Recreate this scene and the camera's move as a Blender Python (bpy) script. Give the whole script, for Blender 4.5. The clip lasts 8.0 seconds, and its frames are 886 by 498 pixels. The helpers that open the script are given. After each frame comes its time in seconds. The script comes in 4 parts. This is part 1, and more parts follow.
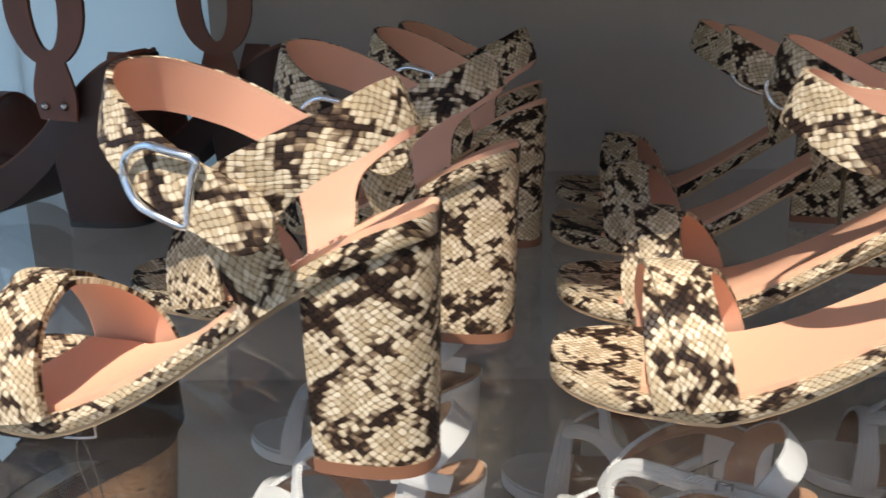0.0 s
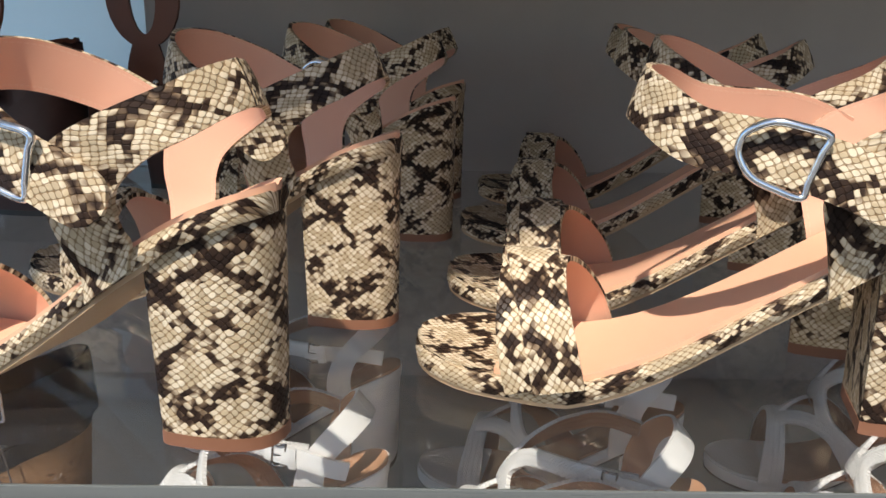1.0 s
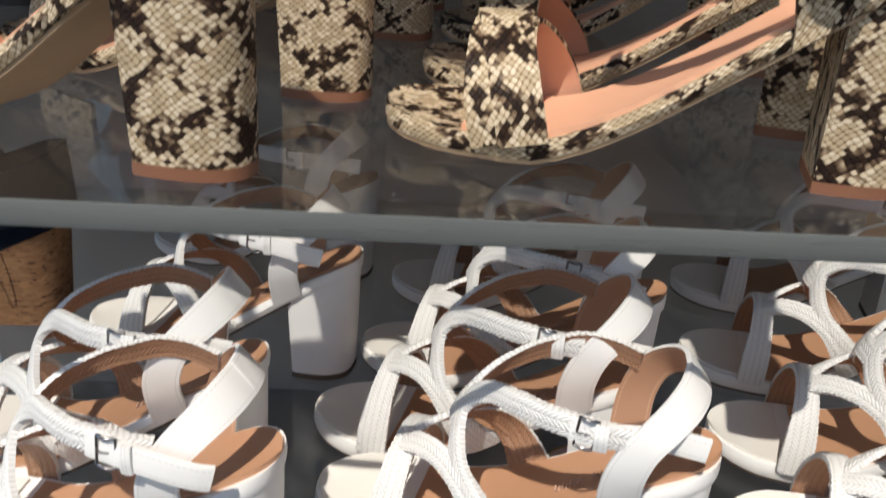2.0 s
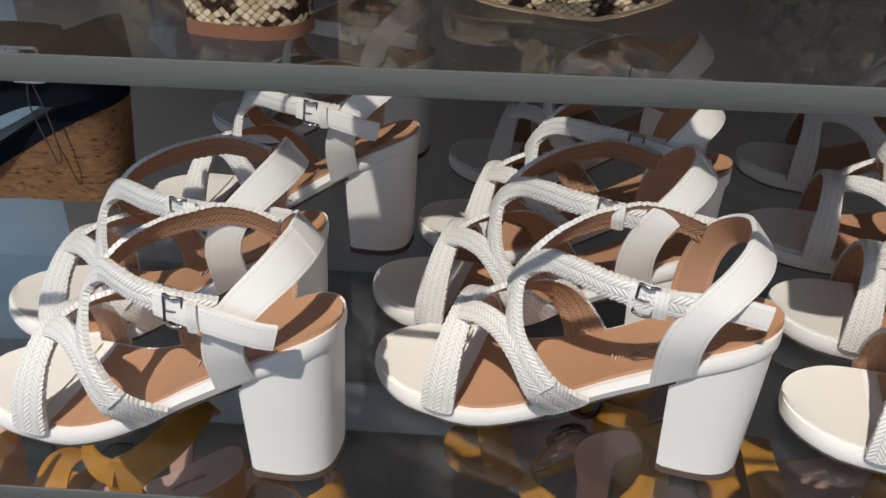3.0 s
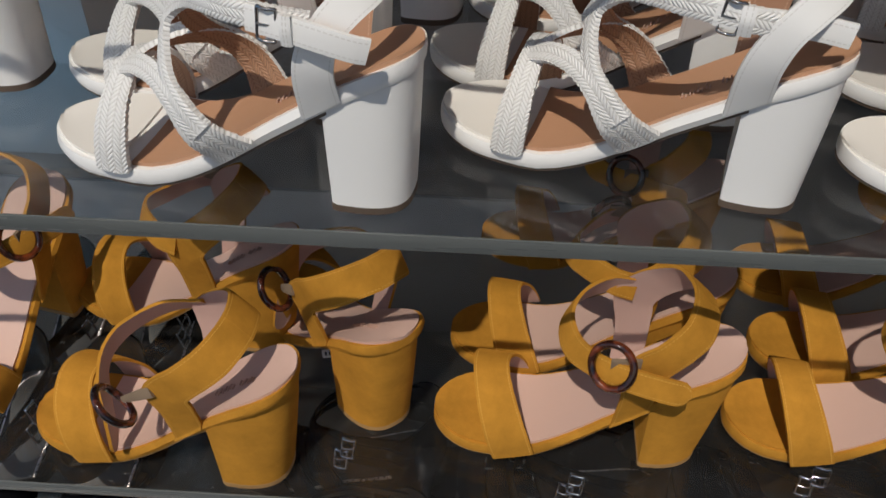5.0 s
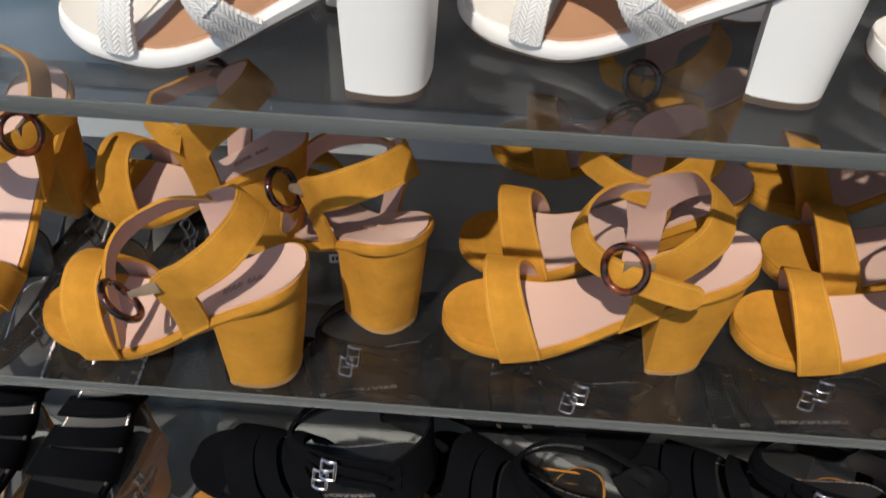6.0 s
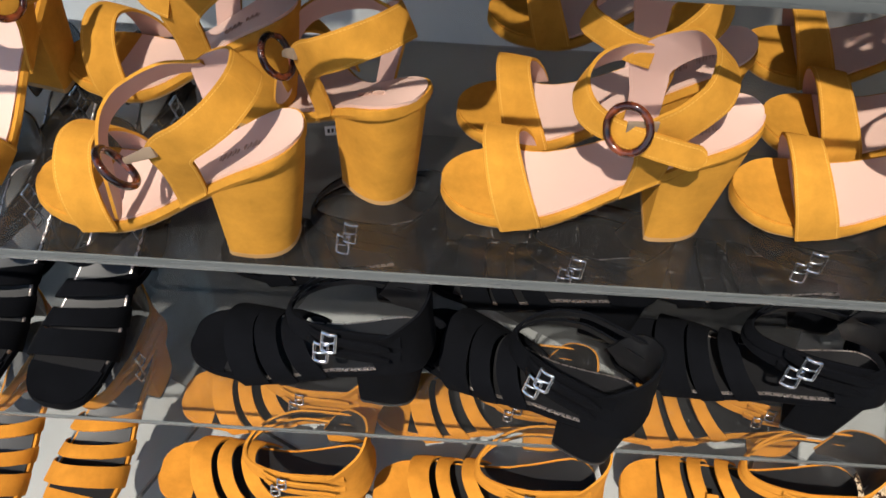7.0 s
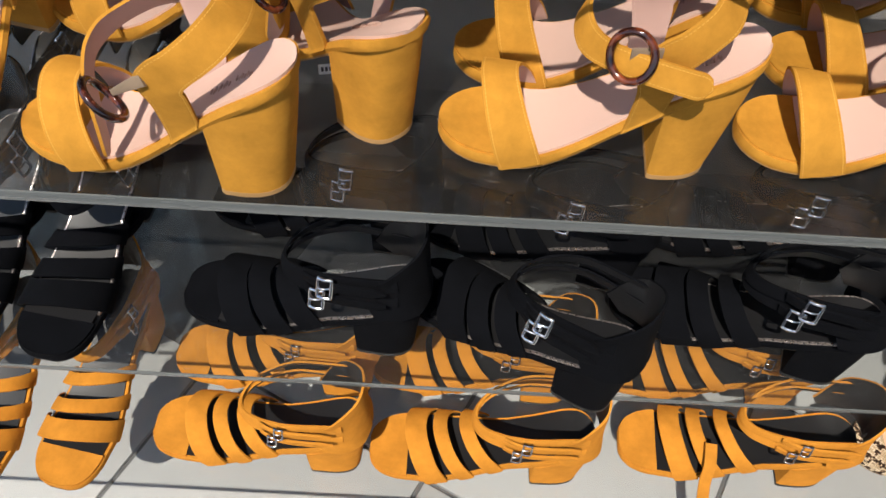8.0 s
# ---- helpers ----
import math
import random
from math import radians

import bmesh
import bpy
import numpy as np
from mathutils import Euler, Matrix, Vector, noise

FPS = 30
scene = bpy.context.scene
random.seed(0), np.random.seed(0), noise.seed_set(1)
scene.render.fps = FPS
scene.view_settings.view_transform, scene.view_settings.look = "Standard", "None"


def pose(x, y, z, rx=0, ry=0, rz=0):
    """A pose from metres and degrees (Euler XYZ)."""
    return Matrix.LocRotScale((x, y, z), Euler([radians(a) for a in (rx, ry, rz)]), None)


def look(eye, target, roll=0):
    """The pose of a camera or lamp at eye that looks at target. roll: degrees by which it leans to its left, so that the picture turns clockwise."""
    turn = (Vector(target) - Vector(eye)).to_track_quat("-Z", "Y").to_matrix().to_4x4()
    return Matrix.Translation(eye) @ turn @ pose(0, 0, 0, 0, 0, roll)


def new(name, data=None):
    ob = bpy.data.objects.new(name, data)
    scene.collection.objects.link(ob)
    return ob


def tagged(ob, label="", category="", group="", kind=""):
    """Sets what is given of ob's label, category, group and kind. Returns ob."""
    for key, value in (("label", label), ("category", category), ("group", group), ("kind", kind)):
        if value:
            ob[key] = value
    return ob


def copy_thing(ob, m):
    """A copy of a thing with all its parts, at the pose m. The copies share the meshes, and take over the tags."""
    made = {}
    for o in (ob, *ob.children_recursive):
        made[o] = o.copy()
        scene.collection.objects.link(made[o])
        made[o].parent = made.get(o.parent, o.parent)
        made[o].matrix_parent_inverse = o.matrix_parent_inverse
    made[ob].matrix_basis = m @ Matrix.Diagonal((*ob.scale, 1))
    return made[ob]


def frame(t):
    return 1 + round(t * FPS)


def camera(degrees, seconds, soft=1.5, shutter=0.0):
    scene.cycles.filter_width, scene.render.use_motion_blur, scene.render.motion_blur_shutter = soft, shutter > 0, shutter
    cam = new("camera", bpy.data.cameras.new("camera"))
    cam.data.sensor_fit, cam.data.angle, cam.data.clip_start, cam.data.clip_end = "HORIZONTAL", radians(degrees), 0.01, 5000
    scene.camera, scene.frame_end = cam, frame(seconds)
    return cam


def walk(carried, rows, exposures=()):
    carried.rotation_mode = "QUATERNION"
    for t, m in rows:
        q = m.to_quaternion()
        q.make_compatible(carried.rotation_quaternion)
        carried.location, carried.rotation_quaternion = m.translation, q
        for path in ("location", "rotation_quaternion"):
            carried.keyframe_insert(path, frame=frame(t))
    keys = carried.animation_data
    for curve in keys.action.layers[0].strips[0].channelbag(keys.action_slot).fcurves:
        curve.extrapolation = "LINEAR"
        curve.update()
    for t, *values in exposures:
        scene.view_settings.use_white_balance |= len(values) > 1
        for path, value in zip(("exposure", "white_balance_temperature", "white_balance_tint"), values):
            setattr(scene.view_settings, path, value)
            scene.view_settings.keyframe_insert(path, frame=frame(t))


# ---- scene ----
cam = camera(54.94, 8.0, soft=1.5, shutter=0.3)
# seconds, x, y, z, yaw, pitch, roll
ROWS = [
    (0.0, 0.0591, -0.2361, 1.1901, 1.44, -16.54, -0.89),
    (0.5, 0.0934, -0.2458, 1.1853, 0.39, -15.78, 0.57),
    (1.0, 0.1072, -0.2479, 1.1841, 0.14, -16.08, 0.57),
    (1.5, 0.1141, -0.2563, 1.1645, -0.07, -19.28, 1.50),
    (1.8, 0.1166, -0.2646, 1.1498, -0.99, -22.52, 2.20),
    (2.0, 0.1167, -0.2686, 1.1415, -1.00, -24.61, 2.95),
    (2.2, 0.1166, -0.2713, 1.1329, -0.73, -26.36, 3.06),
    (3.3, 0.1154, -0.2701, 1.1255, 3.65, -32.49, 0.88),
    (3.5, 0.1066, -0.2814, 1.1153, 3.10, -31.39, 0.98),
    (4.0, 0.0889, -0.2869, 1.1129, 2.54, -33.53, 0.58),
    (4.5, 0.0813, -0.3051, 1.0940, 2.48, -38.04, 1.01),
    (4.7, 0.0814, -0.3094, 1.0902, 2.39, -39.86, 1.18),
    (5.8, 0.0706, -0.3208, 1.0717, 1.46, -44.40, 2.86),
    (6.0, 0.0733, -0.3208, 1.0657, 1.83, -46.13, 2.71),
    (6.5, 0.0700, -0.3277, 1.0532, 0.76, -50.29, 3.23),
    (7.0, 0.0668, -0.3361, 1.0465, -0.00, -52.61, 3.51),
    (7.5, 0.0653, -0.3442, 1.0380, -0.71, -53.91, 3.94),
    (8.0, 0.0648, -0.3464, 1.0227, -0.97, -54.49, 3.97),
]
walk(cam, [(t, pose(x, y, z, 90 + pitch, 0, yaw) @ pose(0, 0, 0, 0, 0, roll)) for t, x, y, z, yaw, pitch, roll in ROWS],
     exposures=[(0.0, 0.4), (1.0, 0.35), (1.5, 0.15), (2.2, -0.2), (3.3, -0.5), (4.0, -0.6), (4.7, -0.85), (5.8, -0.4), (6.1, -0.2), (6.5, 0.12), (7.0, 0.28), (8.0, 0.22)])

# ---- light ----
SUN_AT = Vector((-0.17, -0.50, 0.85)).normalized()
world = bpy.data.worlds.new("world")
scene.world = world
world.use_nodes = True
wn = world.node_tree
sky = wn.nodes.new("ShaderNodeTexSky")
sky.sky_type = "NISHITA"
sky.sun_disc = False
sky.sun_elevation = math.asin(SUN_AT.z)
sky.sun_rotation = math.atan2(SUN_AT.x, SUN_AT.y)
wn.links.new(sky.outputs[0], wn.nodes["Background"].inputs[0])
wn.nodes["Background"].inputs[1].default_value = 0.12
sun = new("sun", bpy.data.lights.new("sun", "SUN"))
sun.data.energy, sun.data.angle, sun.data.color = 5.0, radians(0.8), (1.0, 0.93, 0.83)
sun.matrix_world = look(SUN_AT * 5, (0, 0, 0))

# daylight of the sky in the side window's opening
sky_light = new("window_light", bpy.data.lights.new("window_light", "AREA"))
sky_light.data.shape, sky_light.data.size, sky_light.data.size_y = "RECTANGLE", 1.1, 2.1
sky_light.data.energy, sky_light.data.color = 3.5, (0.20, 0.52, 1.0)
sky_light.matrix_world = look((-1.44, -0.15, 1.4), (0.0, -0.15, 1.4))

# ---- materials ----
MATS = {}


class Nodes:
    """A small helper to write node trees in lines."""

    def __init__(self, name, rough=0.5, metal=0.0, spec=0.5):
        self.mat = bpy.data.materials.new(name)
        self.mat.use_nodes = True
        self.tree = self.mat.node_tree
        self.bsdf = self.tree.nodes["Principled BSDF"]
        self.bsdf.inputs["Roughness"].default_value = rough
        self.bsdf.inputs["Metallic"].default_value = metal
        self.bsdf.inputs["Specular IOR Level"].default_value = spec
        MATS[name] = self.mat

    def put(self, socket, value):
        if isinstance(value, bpy.types.NodeSocket):
            self.tree.links.new(value, socket)
        elif value is not None:
            socket.default_value = value

    def coord(self, which="Object"):
        return self.tree.nodes.new("ShaderNodeTexCoord").outputs[which]

    def uv(self, name):
        n = self.tree.nodes.new("ShaderNodeUVMap")
        n.uv_map = name
        return n.outputs[0]

    def math(self, op, a, b=None, c=None, clamp=False):
        n = self.tree.nodes.new("ShaderNodeMath")
        n.operation, n.use_clamp = op, clamp
        for i, v in enumerate((a, b, c)):
            self.put(n.inputs[i], v)
        return n.outputs[0]

    def vec(self, op, a, b=None):
        n = self.tree.nodes.new("ShaderNodeVectorMath")
        n.operation = op
        self.put(n.inputs[0], a)
        self.put(n.inputs[1], b)
        return n.outputs[0]

    def split(self, v):
        n = self.tree.nodes.new("ShaderNodeSeparateXYZ")
        self.put(n.inputs[0], v)
        return n.outputs

    def join(self, x, y, z=0.0):
        n = self.tree.nodes.new("ShaderNodeCombineXYZ")
        for s, v in zip(n.inputs, (x, y, z)):
            self.put(s, v)
        return n.outputs[0]

    def noise(self, scale, detail=3.0, at=None, rough=0.55):
        n = self.tree.nodes.new("ShaderNodeTexNoise")
        self.put(n.inputs["Vector"], at if at is not None else self.coord())
        n.inputs["Scale"].default_value, n.inputs["Detail"].default_value, n.inputs["Roughness"].default_value = scale, detail, rough
        return n.outputs[0]

    def ramp(self, value, *stops):
        n = self.tree.nodes.new("ShaderNodeValToRGB")
        self.put(n.inputs[0], value)
        e = n.color_ramp.elements
        while len(e) < len(stops):
            e.new(0.5)
        for i, (p, c) in enumerate(stops):
            e[i].position, e[i].color = p, (*c, 1) if len(c) == 3 else c
        return n.outputs[0]

    def mix(self, f, a, b, blend="MIX"):
        n = self.tree.nodes.new("ShaderNodeMix")
        n.data_type, n.blend_type = "RGBA", blend
        self.put(n.inputs["Factor"], f)
        self.put(n.inputs["A"], (*a, 1) if isinstance(a, tuple) else a)
        self.put(n.inputs["B"], (*b, 1) if isinstance(b, tuple) else b)
        return n.outputs["Result"]

    def random(self):
        return self.tree.nodes.new("ShaderNodeObjectInfo").outputs["Random"]

    def colour(self, c):
        self.put(self.bsdf.inputs["Base Color"], (*c, 1) if isinstance(c, tuple) else c)
        return self

    def rough(self, v):
        self.put(self.bsdf.inputs["Roughness"], v)
        return self

    def bump(self, height, depth=0.0003, strength=0.6):
        n = self.tree.nodes.new("ShaderNodeBump")
        n.inputs["Strength"].default_value, n.inputs["Distance"].default_value = strength, depth
        self.put(n.inputs["Height"], height)
        self.put(self.bsdf.inputs["Normal"], n.outputs[0])
        return self


def stitched(m, base, thread, inset=0.0018, pitch=0.0024):
    """A line of thread a little inside both edges of a strap, by its edge map. Returns colour and height."""
    s = m.split(m.uv("edge"))
    line = m.math("LESS_THAN", m.math("ABSOLUTE", m.math("SUBTRACT", s[1], inset)), 0.00030)
    dash = m.math("LESS_THAN", m.math("FRACT", m.math("DIVIDE", s[0], pitch)), 0.68)
    on = m.math("MULTIPLY", line, dash)
    return m.mix(on, base, thread), on


def snake_print():
    m = Nodes("snake_print", 0.5, spec=0.13)
    uv = m.vec("ADD", m.uv("UVMap"), m.join(m.math("MULTIPLY", m.random(), 7.0), m.math("MULTIPLY", m.random(), 3.0)))
    warp = m.vec("MULTIPLY", m.vec("SUBTRACT", m.tree_noise(uv, 55.0), (0.5, 0.5, 0.5)), (0.004, 0.004, 0.0))
    fine = m.vec("MULTIPLY", m.vec("SUBTRACT", m.tree_noise(uv, 190.0), (0.5, 0.5, 0.5)), (0.0022, 0.0022, 0.0))
    s = m.split(m.vec("ADD", m.vec("ADD", uv, warp), fine))
    # slanting rows of scales, nearly square, crossing like a net
    sx, sy = m.math("DIVIDE", s[0], 0.0037), m.math("DIVIDE", s[1], 0.0030)
    px, py = m.math("ADD", sx, sy), m.math("SUBTRACT", sx, sy)
    col, row = m.math("FLOOR", px), m.math("FLOOR", py)
    fx = m.math("ABSOLUTE", m.math("SUBTRACT", m.math("FRACT", px), 0.5))
    fy = m.math("ABSOLUTE", m.math("SUBTRACT", m.math("FRACT", py), 0.5))
    # rounded scale: a high power norm
    r = m.math("POWER", m.math("ADD", m.math("POWER", m.math("MULTIPLY", fx, 2.0), 3.0), m.math("POWER", m.math("MULTIPLY", fy, 2.0), 3.0)), 0.3333)
    gap = m.ramp(r, (0.78, (0, 0, 0)), (1.0, (1, 1, 1)))
    cell = m.join(m.math("MULTIPLY", col, 0.0020), m.math("MULTIPLY", row, 0.0020))
    # diamond lattice of the skin, bent and broken by noise, judged scale by scale
    cell = m.mix(0.30, cell, m.join(m.math("MULTIPLY", px, 0.0020), m.math("MULTIPLY", py, 0.0020)))
    bend = m.split(m.vec("MULTIPLY", m.vec("SUBTRACT", m.tree_noise(cell, 45.0), (0.5, 0.5, 0.5)), (0.9, 0.9, 0.0)))
    da = m.math("PINGPONG", m.math("ADD", m.math("DIVIDE", col, 9.0), bend[0]), 0.5)
    db = m.math("PINGPONG", m.math("ADD", m.math("DIVIDE", row, 11.0), bend[1]), 0.5)
    lattice = m.math("MINIMUM", da, db)
    spots = m.noise(150.0, 2.0, cell, 0.6)
    grain = m.noise(420.0, 0.0, cell)
    broad = m.noise(38.0, 1.0, cell)
    v = m.math("ADD", m.math("ADD", lattice, 0.035), m.math("MULTIPLY", spots, 0.62))
    v = m.math("ADD", v, m.math("MULTIPLY", m.math("SUBTRACT", grain, 0.5), 0.50))
    v = m.math("ADD", v, m.math("MULTIPLY", m.math("SUBTRACT", broad, 0.5), 0.45))
    skin = m.ramp(v, (0.25, (0.020, 0.012, 0.009)), (0.385, (0.040, 0.024, 0.017)), (0.43, (0.20, 0.14, 0.09)), (0.475, (0.62, 0.53, 0.39)), (0.56, (0.72, 0.63, 0.48)), (0.66, (0.52, 0.42, 0.28)), (0.85, (0.47, 0.39, 0.27)))
    skin = m.mix(m.math("MULTIPLY", grain, 0.45), skin, m.mix(1.0, skin, (0.62, 0.50, 0.36), "MULTIPLY"))
    seam = m.mix(1.0, skin, (0.50, 0.42, 0.34), "MULTIPLY")
    col_out = m.mix(gap, skin, seam)
    m.colour(col_out)
    m.bump(m.math("SUBTRACT", 1.0, gap), 0.0004, 0.6)
    m.rough(m.math("ADD", 0.42, m.math("MULTIPLY", gap, 0.3)))


def tree_noise(self, at, scale):
    n = self.tree.nodes.new("ShaderNodeTexNoise")
    self.put(n.inputs["Vector"], at)
    n.inputs["Scale"].default_value, n.inputs["Detail"].default_value = scale, 1.0
    return n.outputs["Color"]


Nodes.tree_noise = tree_noise


def leather(name, c, rough=0.45, grain=900.0, depth=0.00012, thread=None, vary=0.12):
    m = Nodes(name, rough)
    at = m.coord()
    big, fine = m.noise(26.0, 3.0, at), m.noise(grain, 2.0, at)
    base = m.mix(m.math("MULTIPLY", big, vary * 2), tuple(x * 1.05 for x in c), tuple(x * (1 - vary) * 0.9 for x in c))
    height = fine
    if thread:
        base, on = stitched(m, base, thread)
        height = m.math("ADD", m.math("MULTIPLY", fine, 0.5), on)
    m.colour(base).bump(height, depth)
    m.rough(m.math("ADD", rough - 0.06, m.math("MULTIPLY", big, 0.14)))


def suede(name, c, thread=None, vary=0.35, sheen=0.25):
    m = Nodes(name, 0.95, spec=0.08)
    at = m.coord()
    nap, fibre = m.noise(45.0, 4.0, at, 0.65), m.noise(1500.0, 2.0, at)
    base = m.mix(m.ramp(nap, (0.3, (0, 0, 0)), (0.72, (1, 1, 1))), tuple(x * (1 - vary) for x in c), tuple(min(1, x * (1 + 0.35 * vary)) for x in c))
    base = m.mix(m.math("MULTIPLY", fibre, 0.25), base, tuple(x * 0.6 for x in c))
    height = fibre
    if thread:
        base, on = stitched(m, base, thread)
        height = m.math("ADD", fibre, on)
    m.colour(base).bump(height, 0.00018, 0.7)
    m.bsdf.inputs["Sheen Weight"].default_value = sheen
    m.bsdf.inputs["Sheen Roughness"].default_value = 0.5
    m.bsdf.inputs["Sheen Tint"].default_value = (*[min(1, x * 1.5) for x in c], 1)


def braid(name, c, strand=0.0035, dark=(0.45, 0.42, 0.40)):
    m = Nodes(name, 0.5)
    s = m.split(m.uv("UVMap"))
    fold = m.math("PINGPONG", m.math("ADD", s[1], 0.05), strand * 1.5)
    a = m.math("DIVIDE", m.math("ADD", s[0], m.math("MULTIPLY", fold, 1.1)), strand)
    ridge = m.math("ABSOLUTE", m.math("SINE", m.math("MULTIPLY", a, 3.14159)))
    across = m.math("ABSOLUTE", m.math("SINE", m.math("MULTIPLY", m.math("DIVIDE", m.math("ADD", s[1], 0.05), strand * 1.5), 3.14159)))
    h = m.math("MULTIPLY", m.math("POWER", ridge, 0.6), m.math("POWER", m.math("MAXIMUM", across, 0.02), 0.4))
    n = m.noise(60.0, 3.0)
    # shade in the grooves between strands, mixed into the colour by dark
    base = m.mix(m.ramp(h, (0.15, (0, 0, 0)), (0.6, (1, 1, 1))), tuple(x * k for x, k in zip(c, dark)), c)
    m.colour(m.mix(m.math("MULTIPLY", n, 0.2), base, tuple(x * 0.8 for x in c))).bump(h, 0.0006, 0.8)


def plain(name, c, rough, metal=0.0, vary=0.1, scale=60.0, bump=0.0001):
    m = Nodes(name, rough, metal)
    n = m.noise(scale, 4.0)
    m.colour(m.mix(n, tuple(x * (1 - vary) for x in c), tuple(min(1, x * (1 + vary)) for x in c))).bump(m.noise(scale * 8, 2.0), bump)
    m.rough(m.math("ADD", rough * 0.8, m.math("MULTIPLY", n, rough * 0.4)))


snake_print()
WHITE = (0.80, 0.79, 0.77)
leather("white_leather", WHITE, 0.36, 700.0, 0.00008, (0.71, 0.69, 0.66), 0.05)
leather("white_toe", (0.74, 0.71, 0.66), 0.4, 700.0, 0.00008, None, 0.06)
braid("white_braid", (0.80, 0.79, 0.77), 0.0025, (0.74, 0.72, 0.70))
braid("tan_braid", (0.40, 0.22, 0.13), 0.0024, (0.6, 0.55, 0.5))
leather("tan_insole", (0.46, 0.25, 0.145), 0.5, 500.0, 0.00008, None, 0.15)
leather("tan_lining", (0.42, 0.23, 0.14), 0.55, 500.0, 0.00008, (0.55, 0.36, 0.24), 0.15)
leather("peach_insole", (0.72, 0.40, 0.26), 0.5, 500.0, 0.00008, None, 0.1)
leather("peach_lining", (0.68, 0.37, 0.25), 0.5, 500.0, 0.00008, (0.71, 0.41, 0.28), 0.12)
leather("pink_insole", (0.60, 0.40, 0.33), 0.55, 500.0, 0.00008, None, 0.1)
leather("pink_lining", (0.50, 0.32, 0.27), 0.6, 500.0, 0.00008, (0.54, 0.36, 0.30), 0.12)
suede("mustard_suede", (0.53, 0.245, 0.033), (0.60, 0.32, 0.07), 0.26)
suede("mustard_plain", (0.53, 0.245, 0.033), vary=0.26)
suede("orange_suede", (0.58, 0.235, 0.030), None, 0.25)
suede("black_suede", (0.0032, 0.0036, 0.0050), None, 0.3, 0.0)
leather("black_insole", (0.010, 0.010, 0.011), 0.42, 500.0, 0.0001, None, 0.2)
plain("bronze_rim", (0.62, 0.54, 0.50), 0.28, 0.9, 0.4, 300.0, 0.0004)
suede("navy_suede", (0.009, 0.013, 0.022), None, 0.3, 0.02)
plain("brown_outsole", (0.20, 0.085, 0.045), 0.5)
plain("sand_outsole", (0.42, 0.29, 0.17), 0.6)
plain("dark_tip", (0.10, 0.07, 0.05), 0.6)
plain("mustard_tip", (0.36, 0.20, 0.07), 0.6)
plain("black_tip", (0.012, 0.012, 0.012), 0.5)
plain("chrome", (0.80, 0.82, 0.85), 0.12, 1.0, 0.04)
plain("gunmetal", (0.42, 0.40, 0.39), 0.2, 1.0, 0.1)
plain("clog_wood", (0.030, 0.010, 0.007), 0.6, 0.0, 0.3, 30.0)
leather("clog_leather", (0.125, 0.040, 0.020), 0.45, 500.0, 0.0001, None, 0.2)
plain("thread", (0.06, 0.05, 0.05), 0.8)
plain("elastic_beige", (0.20, 0.14, 0.09), 0.8)
plain("paper_tag", (0.80, 0.80, 0.79), 0.8)
plain("tag_ink", (0.03, 0.03, 0.03), 0.8)
plain("stamp_ink", (0.50, 0.32, 0.25), 0.6)
plain("stamp_grey", (0.30, 0.29, 0.28), 0.5)


def tortoiseshell():
    m = Nodes("tortoiseshell", 0.12)
    n = m.noise(90.0, 2.0)
    m.colour(m.ramp(n, (0.38, (0.008, 0.003, 0.003)), (0.52, (0.045, 0.010, 0.005)), (0.68, (0.20, 0.045, 0.014))))
    m.bsdf.inputs["Coat Weight"].default_value = 0.6


def cork():
    m = Nodes("cork", 0.8, spec=0.2)
    at = m.coord()
    v = m.tree.nodes.new("ShaderNodeTexVoronoi")
    m.put(v.inputs["Vector"], m.vec("MULTIPLY", at, (1.0, 1.0, 2.6)))
    v.inputs["Scale"].default_value = 150.0
    n = m.noise(240.0, 3.0, m.vec("MULTIPLY", at, (0.6, 0.6, 2.2)))
    c = m.mix(v.outputs["Color"], (0.26, 0.145, 0.075), (0.17, 0.09, 0.045))
    m.colour(m.mix(m.ramp(n, (0.58, (0, 0, 0)), (0.66, (1, 1, 1))), c, (0.07, 0.035, 0.02))).bump(n, 0.0006)


